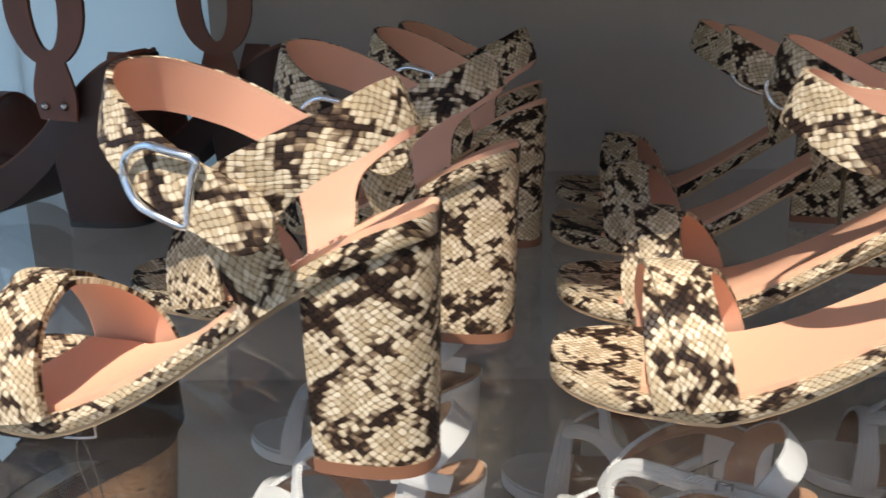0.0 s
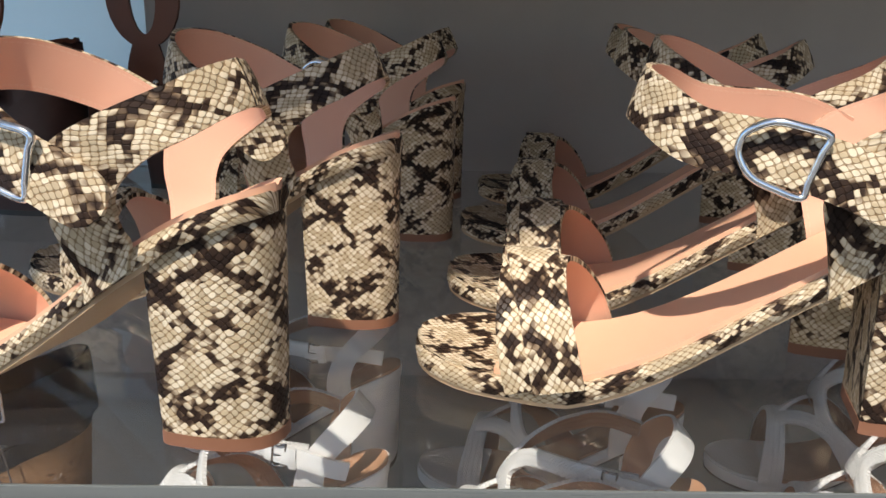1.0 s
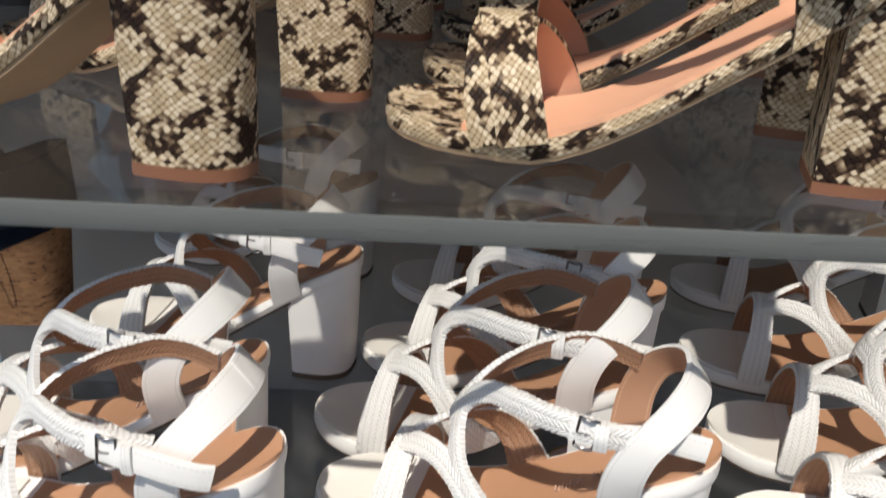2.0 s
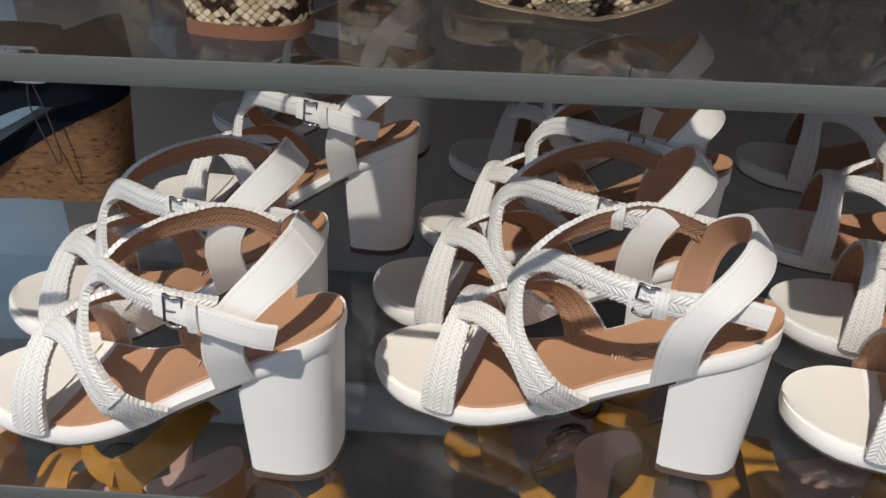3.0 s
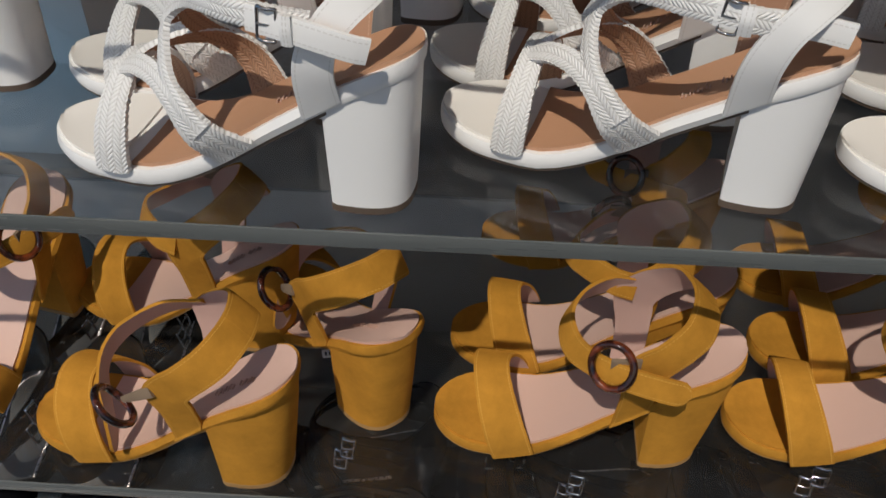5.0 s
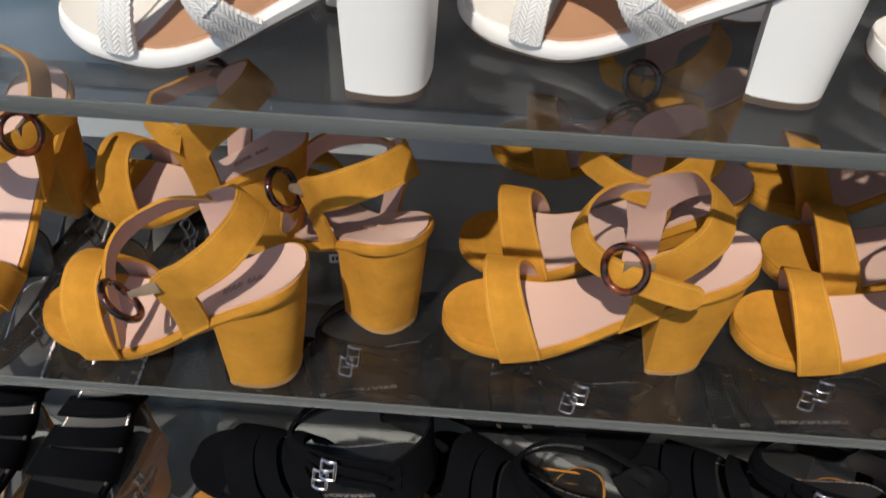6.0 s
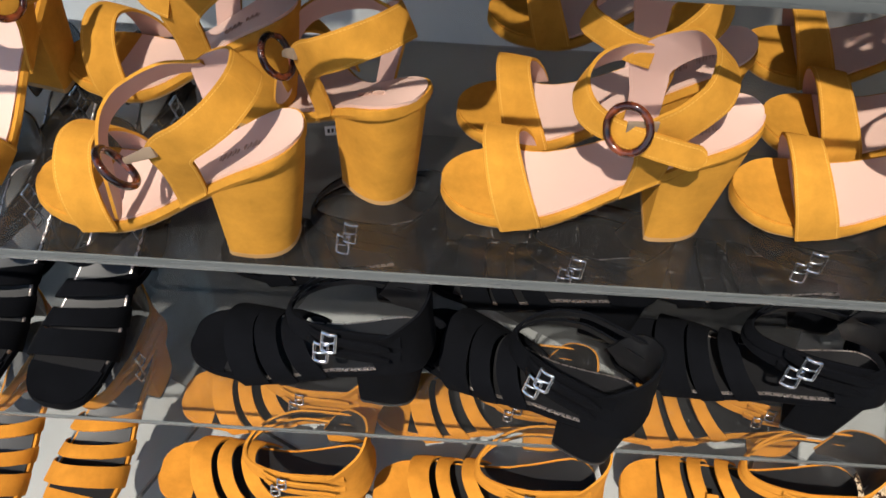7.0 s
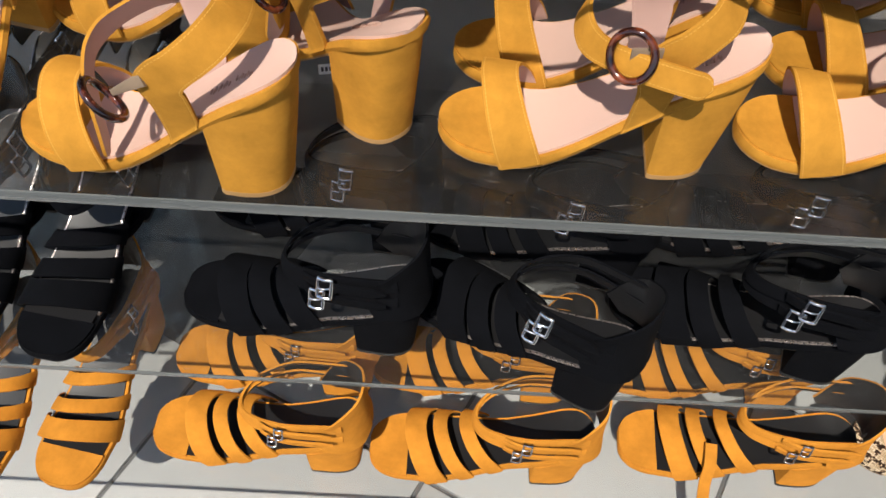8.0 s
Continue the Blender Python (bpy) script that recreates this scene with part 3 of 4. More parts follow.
def snake_sandal(m, label, reach=0.096, clasp=0.053, nose=0.131):
    """Open toe, wide toe strap, a quarter on each side that runs up round the back, and a buckled ankle strap. reach: how far forward the ankle strap lies."""
    top = thing("block_heel_sandal", m, label, "sandal", "snake print sandals")
    last = Last(0.197, 0.022, 0.094, 0.128, 0.008, 0.0365, 0.86, 2.1, rear=0.62)
    slab("sole", last, "snake_print", top, 0.0, -0.008, belly=0.0018)
    slab("insole", last, "peach_insole", top, 0.0022, -0.001, inset=0.0035, x1=0.165, label="smooth peach leather insole")
    slab("toe_cover", last, "snake_print", top, 0.0016, -0.001, inset=0.002, x0=0.150)
    slab("outsole", last, "sand_outsole", top, -0.0078, -0.0100, inset=0.001, x0=0.016)
    heel = heel_block("heel", last, "snake_print", top, (0.0215, 0.0205, 0.0205), (0.0200, 0.0200, 0.0180))
    heel_tip(last, "brown_outsole", heel, (0.0202, 0.0202, 0.0182), 0.005, label="brown rubber heel tip")
    nf = round_foot(last)
    pair = ["snake_print", "peach_lining"]
    ribbon("toe_strap", over(last, 0.137, 0.132, 0.041, 0.0015, 0.012, power=1.2, tuck=0.001), [0.031, 0.031, 0.030, 0.028, 0.027, 0.026, 0.026, 0.026, 0.027, 0.029, 0.031, 0.033, 0.034], nf, pair, top)
    ribbon("toe_strap", over(last, 0.131, 0.147, 0.0428, 0.0040, 0.010, power=1.2, tuck=0.0005), [0.020, 0.020, 0.020, 0.020, 0.021, 0.021, 0.022, 0.022, 0.023, 0.025, 0.028, 0.03, 0.032], nf, pair, top)
    for s in (1, -1):
        e0, e1 = last.half(0.0385) + 0.0022, last.half(0.0175) + 0.0022
        one = [(0.0390, e0, last.z(0.0390) - 0.0082), (0.0395, e0, last.z(0.0395) + 0.001), (0.0425, 0.0310, 0.077), (0.0455, 0.0330, 0.090), (0.0440, 0.0345, 0.104), (0.0370, 0.0350, 0.1125), (0.0200, 0.0340, 0.121), (0.0040, 0.026, 0.1285), (-0.0040, 0.012, 0.134), (-0.0075, -0.001, 0.136)]
        two = [(0.0215, e1, last.z(0.0215) - 0.0075), (0.0195, e1, last.z(0.0195) + 0.001), (0.0200, 0.0285, 0.082), (0.0205, 0.0305, 0.089), (0.0185, 0.0320, 0.0960), (0.0130, 0.0325, 0.1020), (0.0030, 0.0310, 0.1090), (-0.0060, 0.024, 0.114), (-0.0120, 0.011, 0.119), (-0.0145, -0.001, 0.121)]
        band("quarter", flipped(one, s), flipped(two, s), lambda q, s=s: (-0.6 * max(0, 0.01 - q[0]) * 40, s, 0.05), pair, top)
    na = round_ankle(0.040, reach - 0.040, 0.036, 0.08)
    ribbon("ankle_strap", [(0.030, -0.0362, 0.103), (0.050, -0.0375, 0.111), (reach - 0.024, -0.0330, nose - 0.009), (reach - 0.007, -0.0180, nose - 0.001), (reach, 0.0, nose), (reach - 0.007, 0.0180, nose - 0.004), (reach - 0.022, 0.0310, nose - 0.012), (clasp, 0.0380, 0.1075), (0.035, 0.0388, 0.0990), (0.019, 0.0372, 0.0905)], [0.020] * 10, na, pair, top, 60, tip=True)
    buckle(top, (clasp + 0.002, 0.0402, 0.1075), (-0.955, 0.06, -0.29), (-0.29, 0.05, 0.955), (0.10, 0.99, 0.05), 0.025, 0.022, 0.0014, "chrome", label="polished silver D-shaped buckle", prong=False)
    stamp(top, last, 0.012, 0.0, 0.022, 7, "stamp_ink")
    return top


def white_sandal(m, label, tail=True):
    """Braided straps that meet over the instep, a smooth back strap and a small buckle. tail: the strap's end lies outside the back strap."""
    top = thing("block_heel_sandal", m, label, "sandal", "white braided sandals")
    last = Last(0.185, 0.0145, 0.0865, 0.120, 0.009, 0.0355, 0.80, 2.1, rear=0.70)
    slab("sole", last, "white_leather", top, 0.0, -0.009, belly=0.0018)
    slab("insole", last, "tan_insole", top, 0.0020, -0.001, inset=0.0035, x1=0.140, label="tan leather insole")
    slab("toe_cover", last, "white_toe", top, 0.0016, -0.001, inset=0.003, x0=0.136)
    slab("outsole", last, "dark_tip", top, -0.0088, -0.0112, inset=0.001, x0=0.020)
    heel = heel_block("heel", last, "white_leather", top, (0.0128, 0.0290, 0.0240), (0.0098, 0.0275, 0.0230), power=3.0)
    heel_tip(last, "dark_tip", heel, (0.0100, 0.0277, 0.0232), 0.004, 3.0, "dark rubber heel tip")
    nf = round_foot(last)
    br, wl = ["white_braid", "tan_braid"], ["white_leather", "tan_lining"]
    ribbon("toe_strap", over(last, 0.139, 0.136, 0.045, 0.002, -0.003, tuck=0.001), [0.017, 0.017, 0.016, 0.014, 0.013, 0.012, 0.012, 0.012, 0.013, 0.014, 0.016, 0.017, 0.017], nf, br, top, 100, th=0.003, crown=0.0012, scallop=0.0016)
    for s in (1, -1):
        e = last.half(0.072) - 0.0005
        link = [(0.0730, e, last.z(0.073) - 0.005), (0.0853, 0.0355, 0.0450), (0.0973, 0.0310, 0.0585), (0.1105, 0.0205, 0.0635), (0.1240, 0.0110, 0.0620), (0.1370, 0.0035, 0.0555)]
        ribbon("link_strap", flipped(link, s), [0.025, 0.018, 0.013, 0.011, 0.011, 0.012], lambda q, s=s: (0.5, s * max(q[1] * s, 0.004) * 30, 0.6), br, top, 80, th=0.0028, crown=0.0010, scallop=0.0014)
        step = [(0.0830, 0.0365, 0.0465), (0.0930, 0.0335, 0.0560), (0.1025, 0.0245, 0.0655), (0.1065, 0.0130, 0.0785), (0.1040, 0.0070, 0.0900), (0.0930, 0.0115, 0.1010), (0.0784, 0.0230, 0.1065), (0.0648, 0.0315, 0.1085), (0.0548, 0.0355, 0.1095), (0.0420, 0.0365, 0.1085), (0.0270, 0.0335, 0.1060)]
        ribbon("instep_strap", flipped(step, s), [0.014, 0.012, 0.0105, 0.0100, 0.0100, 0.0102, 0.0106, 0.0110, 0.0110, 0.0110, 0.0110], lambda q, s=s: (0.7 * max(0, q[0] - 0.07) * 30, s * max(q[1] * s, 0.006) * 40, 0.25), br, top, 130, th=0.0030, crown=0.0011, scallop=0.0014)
        e0, e1 = last.half(0.0375) + 0.001, last.half(0.0185) + 0.001
        one = [(0.0375, e0, last.z(0.0375) - 0.006), (0.0365, 0.0345, 0.082), (0.0320, 0.0360, 0.099), (0.0240, 0.0335, 0.112), (0.0150, 0.0250, 0.122), (0.0090, 0.0130, 0.128), (0.0070, -0.001, 0.1295)]
        two = [(0.0185, e1, last.z(0.0185) - 0.006), (0.0180, 0.0330, 0.085), (0.0140, 0.0340, 0.099), (0.0075, 0.0300, 0.107), (0.0005, 0.0200, 0.1125), (-0.0030, 0.0100, 0.115), (-0.0040, -0.001, 0.1155)]
        band("back_strap", flipped(one, s), flipped(two, s), lambda q, s=s: (-0.6 * max(0, 0.014 - q[0]) * 60, s, 0.05), wl, top)
    ribbon("instep_seam", [(0.1075, 0.0095, 0.0835), (0.1095, 0.0, 0.0850), (0.1075, -0.0095, 0.0835)], [0.013] * 3, lambda q: (1, 0, 0.5), br, top, 10, th=0.003)
    if tail:
        ribbon("strap_end", [(0.052, 0.0380, 0.1090), (0.036, 0.0405, 0.1075), (0.020, 0.0412, 0.1045), (0.008, 0.0395, 0.1010), (0.001, 0.0370, 0.0990)], [0.0115] * 5, lambda q: (0, 1, 0.1), wl, top, 20)
        ribbon("keeper", [(0.0335, 0.0420, 0.1135), (0.0335, 0.0430, 0.1072), (0.0335, 0.0420, 0.1005)], [0.005] * 3, lambda q: (0, 1, 0), wl, top, 8)
        spot = (0.0425, 0.0405, 0.1080)
    else:
        ribbon("strap_end", [(0.052, 0.0375, 0.1090), (0.038, 0.0370, 0.1080), (0.024, 0.0310, 0.1060), (0.010, 0.0255, 0.1040), (-0.006, 0.0240, 0.1020)], [0.0110] * 5, lambda q: (0, 1, 0.1), wl, top, 20)
        ribbon("keeper", [(0.0385, 0.0385, 0.1145), (0.0385, 0.0400, 0.1082), (0.0385, 0.0385, 0.1015)], [0.006] * 3, lambda q: (0, 1, 0), wl, top, 8)
        spot = (0.0450, 0.0385, 0.1085)
    buckle(top, spot, (-1, 0.03, -0.1), (-0.1, 0, 1), (0.03, 1, 0), 0.008, 0.0145, 0.0008, "gunmetal", kind="square", label="small gunmetal buckle")
    stamp(top, last, 0.035, 0.004, 0.024, 7, "stamp_ink")
    return top


def mustard_sandal(m, label, worn="closed"):
    """Two-layer toe strap, quarters cut in one piece with the back strap, and an ankle strap through a ring. worn: the ring closed on the left or, as "far", on the right side, or open."""
    top = thing("block_heel_sandal", m, label, "sandal", "mustard suede sandals")
    last = Last(0.178, 0.023, 0.105, 0.112, 0.009, 0.0355, 0.84, 2.1, rear=0.765)
    slab("sole", last, "mustard_plain", top, 0.0, -0.009, belly=0.0018)
    slab("insole", last, "pink_insole", top, 0.0022, -0.001, inset=0.003, x1=0.140, label="pale pink leather insole")
    slab("toe_cover", last, "mustard_plain", top, 0.0014, -0.001, inset=0.002, x0=0.130)
    slab("outsole", last, "mustard_tip", top, -0.0088, -0.0112, inset=0.001, x0=0.022)
    heel = heel_block("heel", last, "mustard_plain", top, (0.0225, 0.033, 0.0265), (0.0105, 0.031, 0.0255), power=2.5)
    heel_tip(last, "mustard_tip", heel, (0.0107, 0.0312, 0.0257), 0.004, 2.5)
    nf = round_foot(last)
    pair = ["mustard_suede", "pink_lining"]
    ribbon("toe_strap", over(last, 0.1190, 0.1230, 0.0445, 0.0030, 0.018, tuck=0.0035), [0.029, 0.029, 0.028, 0.027, 0.026, 0.025, 0.025, 0.025, 0.026, 0.027, 0.028, 0.029, 0.029], nf, pair, top)
    up = 0.0 if worn == "open" else 0.007
    g = -1 if worn == "far" else 1

    def lifted(pts, s):
        return [(x, s * y, z + up * min(max((z - 0.088) / 0.03, 0), 1)) for x, y, z in pts]

    for s in (1, -1):
        e0, e1 = last.half(0.056) + 0.0006, last.half(0.034) + 0.0006
        one = [(0.0570, e0, last.z(0.057) - 0.0050), (0.0560, e0, last.z(0.056) + 0.002), (0.0560, 0.0325, 0.082), (0.0595, 0.0355, 0.097), (0.0605, 0.0362, 0.108), (0.0520, 0.0358, 0.119), (0.0400, 0.0340, 0.128), (0.0265, 0.025, 0.1385), (0.0205, 0.010, 0.1425), (0.0190, -0.001, 0.1435)]
        two = [(0.0345, e1, last.z(0.0345) - 0.0050), (0.0338, e1, last.z(0.0338) + 0.002), (0.0330, 0.0325, 0.0945), (0.0335, 0.0338, 0.0990), (0.0315, 0.0340, 0.1030), (0.0260, 0.0335, 0.1085), (0.0180, 0.031, 0.115), (0.0085, 0.0245, 0.1225), (0.0035, 0.012, 0.1265), (0.0020, -0.001, 0.127)]
        band("quarter", lifted(one, s), lifted(two, s), lambda q, s=s: (-0.6 * max(0, 0.025 - q[0]) * 50, s, 0.05), pair, top, 52)
    if worn != "open":
        way = [(0.050, -0.0372, 0.110), (0.066, -0.0345, 0.112), (0.083, -0.0220, 0.1125), (0.0920, -0.008, 0.1095), (0.0930, 0.005, 0.1065), (0.0885, 0.018, 0.1045), (0.078, 0.0310, 0.1065), (0.067, 0.0395, 0.1085), (0.052, 0.0455, 0.1085), (0.035, 0.0470, 0.1050), (0.018, 0.0460, 0.1000)]
        ribbon("ankle_strap", [(x, g * y, z + up * 0.7) for x, y, z in way], [0.019] * 6 + [0.017] * 5, round_ankle(0.050, 0.044, 0.036), pair, top, 60, tip=True)
        buckle(top, (0.067, g * 0.0395, 0.1120 + up), (-0.93, g * 0.30, 0.20), (0.05, g * -0.45, 0.89), (0.30, g * 0.84, 0.45), 0.026, 0.029, 0.0026, "tortoiseshell", "ring_buckle", "ring", "brown tortoiseshell ring buckle")
        ribbon("elastic", [(0.068, g * 0.0385, 0.1125 + up), (0.058, g * 0.0385, 0.1125 + up), (0.050, g * 0.0372, 0.1125 + up)], [0.008, 0.010, 0.011], lambda q: (0.2, g, 0), ["elastic_beige", "elastic_beige"], top, 8, label="striped beige elastic")
    else:
        way = [(0.050, -0.0372, 0.110), (0.078, -0.0345, 0.104), (0.101, -0.0210, 0.094), (0.1090, -0.004, 0.087), (0.1085, 0.010, 0.077), (0.1050, 0.019, 0.062), (0.1020, 0.026, 0.044), (0.1010, 0.030, 0.026)]
        ribbon("ankle_strap", way, [0.019] * 8, lambda q: (1.0, q[1] * 12, 0.15), pair, top, 60, tip=True)
        buckle(top, (0.0840, 0.0360, 0.0850), (-0.69, 0.05, -0.72), (-0.30, 0.88, 0.36), (0.66, 0.47, -0.60), 0.030, 0.027, 0.0026, "tortoiseshell", "ring_buckle", "ring", "brown tortoiseshell ring buckle")
        ribbon("elastic", [(0.054, 0.0372, 0.1080), (0.064, 0.0380, 0.1020), (0.078, 0.0340, 0.0900)], [0.008, 0.006, 0.004], lambda q: (0.3, 1, 0.3), ["elastic_beige", "elastic_beige"], top, 8, label="striped beige elastic")
    stamp(top, last, 0.004, 0.004, 0.030, 8, "stamp_ink")
    return top


def strappy_sandal(m, label, suede_mat, group, buckle_mat, rim, loose=False):
    """Block heel, square toe, crossing forefoot straps, closed heel cup and two thin buckled ankle straps."""
    top = thing("strappy_sandal", m, label, "sandal", group)
    last = Last(0.199, 0.028, 0.080, 0.118, 0.008, 0.038, 0.76, 3.0, 0.40)
    slab("sole", last, suede_mat, top, 0.0, -0.008, belly=0.0012)
    slab("insole", last, "black_insole", top, 0.0040 if rim else 0.0022, -0.001, inset=0.0032, x1=0.165, label="black leather insole")
    slab("toe_cover", last, suede_mat, top, 0.0030, -0.001, inset=0.001, x0=0.150)
    if rim:
        slab("welt", last, "bronze_rim", top, 0.0032, 0.0005, inset=0.0012, x1=0.15, label="shiny bronze welt")
    slab("outsole", last, "black_tip", top, -0.0078, -0.0100, inset=0.001, x0=0.020)
    heel = heel_block("heel", last, suede_mat, top, (0.0285, 0.030, 0.0290), (0.0215, 0.029, 0.0270), power=3.6)
    heel_tip(last, "black_tip", heel, (0.0217, 0.0292, 0.0272), 0.003, 3.6)
    nf = round_foot(last)
    pair = [suede_mat, "black_insole"]
    wide = 0.005 if rim else 0.0
    for xl, xr, lean, h, w in ((0.126, 0.136, 0.020, 0.033, 0.022 + wide), (0.095, 0.108, 0.024, 0.037, 0.0145 + wide), (0.066, 0.080, 0.026, 0.041, 0.0140 + wide)):
        ribbon("forefoot_strap", over(last, xl, xr, h, 0.0022, lean), [w + 0.002, w + 0.001, w] + [w] * 8 + [w + 0.001, w + 0.002], nf, pair, top)
    # closed cup round the heel
    cup = [(0.014, 0.0315, 0.092), (0.000, 0.0325, 0.100), (-0.016, 0.0285, 0.110), (-0.028, 0.012, 0.118), (-0.0305, 0.0, 0.120), (-0.028, -0.012, 0.118), (-0.016, -0.0285, 0.110), (0.000, -0.0325, 0.100), (0.014, -0.0315, 0.092)]
    ribbon("heel_cup", cup, [0.030, 0.048, 0.064, 0.076, 0.078, 0.076, 0.064, 0.048, 0.030], round_ankle(0.0, 0.034, 0.034, 0.02), pair, top, 40)
    big = 0.0190 if rim else 0.013
    for z, side_z, nose in ((0.136, 0.126, 0.104), (0.114, 0.108, 0.096)):
        cx, a, b = 0.028, 0.066, 0.0345
        w = 0.0115 if rim else 0.0080
        path = [(-0.012, 0.0325, z - 0.006)] + [(cx + a * math.cos(t), b * math.sin(t), side_z + (nose - side_z) * max(0, math.cos(t)) ** 2) for t in np.linspace(1.45, -1.45, 11)] + [(-0.012, -0.0325, z - 0.006)]
        ribbon("ankle_strap", path, [w] * 13, round_ankle(cx, a, b, 0.1), pair, top, 44)
        buckle(top, (0.046 if z > 0.12 else 0.054, 0.0425 if rim else 0.0415, side_z), (-0.98, 0.12, 0.08), (-0.05, -0.30, 0.95), (0.13, 0.94, 0.30), big * 0.62, big, 0.0016 if rim else 0.0011, buckle_mat, kind="square", label="square silver buckle")
        ribbon("strap_end", [(0.066, 0.0320, side_z - 0.003), (0.056, 0.0375, side_z - 0.001), (0.044, 0.0405, side_z), (0.024, 0.0420, side_z + 0.002), (-0.004, 0.0415, side_z + 0.003)], [w - 0.001] * 5, lambda q: (0, 1, 0), pair, top, 12, tip=True)
    if loose:
        ribbon("loose_strap", [(0.112, 0.012, 0.056), (0.113, 0.032, 0.048), (0.114, 0.0435, 0.030), (0.112, 0.054, 0.012), (0.112, 0.070, 0.0025), (0.112, 0.088, 0.002)], [0.012] * 6, lambda q: (0, 0.5, 1), pair, top, 30, tip=True)
    stamp(top, last, 0.025, 0.004, 0.020, 7, "stamp_grey")
    return top


def clog(m, label):
    top = thing("platform_clog", m, label, "clog", "brown clogs")
    last = Last(0.190, 0.034, 0.125, 0.105, 0.030, 0.040, 0.84, 2.2)
    slab("sole", last, "clog_wood", top, 0.0, -0.030, belly=0.001)
    slab("insole", last, "clog_leather", top, 0.003, -0.001, inset=0.003)
    heel = heel_block("heel", last, "clog_wood", top, (0.0325, 0.034, 0.0330), (0.026, 0.030, 0.0310), power=3.2)
    heel_tip(last, "black_tip", heel, (0.0262, 0.0302, 0.0312), 0.004, 3.2)
    one = ["clog_leather", "clog_leather"]
    for s in (1, -1):
        for x, zc in ((0.018, 0.158),) if s > 0 else ():
            # a flat ring of leather standing on edge
            bm = bmesh.new()
            loops = [[bm.verts.new((x + r * 0.0115 * math.cos(t), s * (0.038 + d), zc + q * 0.030 * math.sin(t))) for t in np.linspace(0, 2 * math.pi, 28, endpoint=False)] for r, q, d in ((1, 1, 0), (1, 1, 0.003), (2.75, 1.36, 0.003), (2.75, 1.36, 0))]
            for a, b in ((0, 1), (1, 2), (2, 3), (3, 0)):
                for i in range(28):
                    k = (i + 1) % 28
                    bm.faces.new((loops[a][i], loops[a][k], loops[b][k], loops[b][i]))
            part("cutout_ring", bm, "clog_leather", top)
        tab = ribbon("tab", [(0.020, s * 0.0365, 0.080), (0.019, s * 0.0385, 0.100), (0.018, s * 0.0395, 0.122)], [0.030, 0.034, 0.022], lambda q, s=s: (0, s, 0), one, top, 12)
        for dx in (-0.008, 0.008):
            bm = bmesh.new()
            bmesh.ops.create_uvsphere(bm, u_segments=10, v_segments=6, radius=0.0032, matrix=Matrix.Translation((0.020 + dx, s * 0.0392, 0.090)))
            part("stud", bm, "gunmetal", tab, "dark metal stud")
    ribbon("upper", over(last, 0.125, 0.125, 0.060, 0.002), [0.060] * 13, round_foot(last), one, top)
    return top


def wedge_sandal(m, label):
    top = thing("wedge_sandal", m, label, "sandal", "")
    last = Last(0.190, 0.032, 0.090, 0.122, 0.014, 0.037, 0.84, 2.1)
    bm = bmesh.new()
    xs = last.stations(22)
    rows = []
    for x in xs:
        h, c, z = max(last.half(x) - 0.0005, 0.0006), last.mid(x), last.z(x) - 0.014
        k = min(1.0, (x + last.back) / 0.02)
        rows.append([bm.verts.new(p) for p in ((x, c - h, z), (x, c + h, z), (x + 0.008 * (1 - k), c + h * 0.93, 0.0), (x + 0.008 * (1 - k), c - h * 0.93, 0.0))])
    for a, b in zip(rows, rows[1:]):
        for i in range(4):
            bm.faces.new((a[i], b[i], b[(i + 1) % 4], a[(i + 1) % 4]))
    bm.faces.new(rows[0])
    bm.faces.new(rows[-1])
    part("wedge", bm, "cork", top, "natural cork wedge")
    slab("sole", last, "navy_suede", top, 0.0, -0.0145, belly=0.001)
    slab("insole", last, "black_insole", top, 0.002, -0.001, inset=0.003, x1=0.16)
    pair = ["navy_suede", "black_insole"]
    nf = round_foot(last)
    ribbon("toe_strap", over(last, 0.135, 0.135, 0.045, 0.002), [0.045] * 13, nf, pair, top)
    cup = [(0.085, 0.0325, 0.058), (0.055, 0.0315, 0.082), (0.030, 0.0315, 0.094), (0.006, 0.0335, 0.098), (-0.018, 0.0295, 0.105), (-0.033, 0.012, 0.109), (-0.0355, 0.0, 0.110), (-0.033, -0.012, 0.109), (-0.018, -0.0295, 0.105), (0.006, -0.0335, 0.098), (0.030, -0.0315, 0.094), (0.055, -0.0315, 0.082), (0.085, -0.0325, 0.058)]
    ribbon("heel_cup", cup, [0.030, 0.030, 0.030, 0.036, 0.040, 0.044, 0.045, 0.044, 0.040, 0.036, 0.030, 0.030, 0.030], round_ankle(0.0, 0.036, 0.034, 0.02), pair, top, 40)
    cx, a, b = 0.040, 0.062, 0.0345
    ribbon("ankle_strap", [(cx + a * math.cos(t), b * math.sin(t), 0.108 + 0.004 * math.cos(t)) for t in np.linspace(1.9, -1.9, 13)], [0.020] * 13, round_ankle(cx, a, b, 0.1), pair, top, 44)
    buckle(top, (0.020, 0.0372, 0.111), (-0.98, 0.12, 0), (0, 0.05, 1), (0.12, 0.98, 0), 0.024, 0.024, 0.0013, "chrome", kind="square", label="square silver buckle")
    tube("thread_loop", [(0.020, 0.0372, 0.104), (0.022, 0.0385, 0.080), (0.014, 0.0385, 0.045), (0.012, 0.0385, 0.038), (0.009, 0.0385, 0.045), (0.012, 0.0385, 0.075), (0.019, 0.0372, 0.104)], 0.0006, "thread", top, False, 40, 5)
    return top


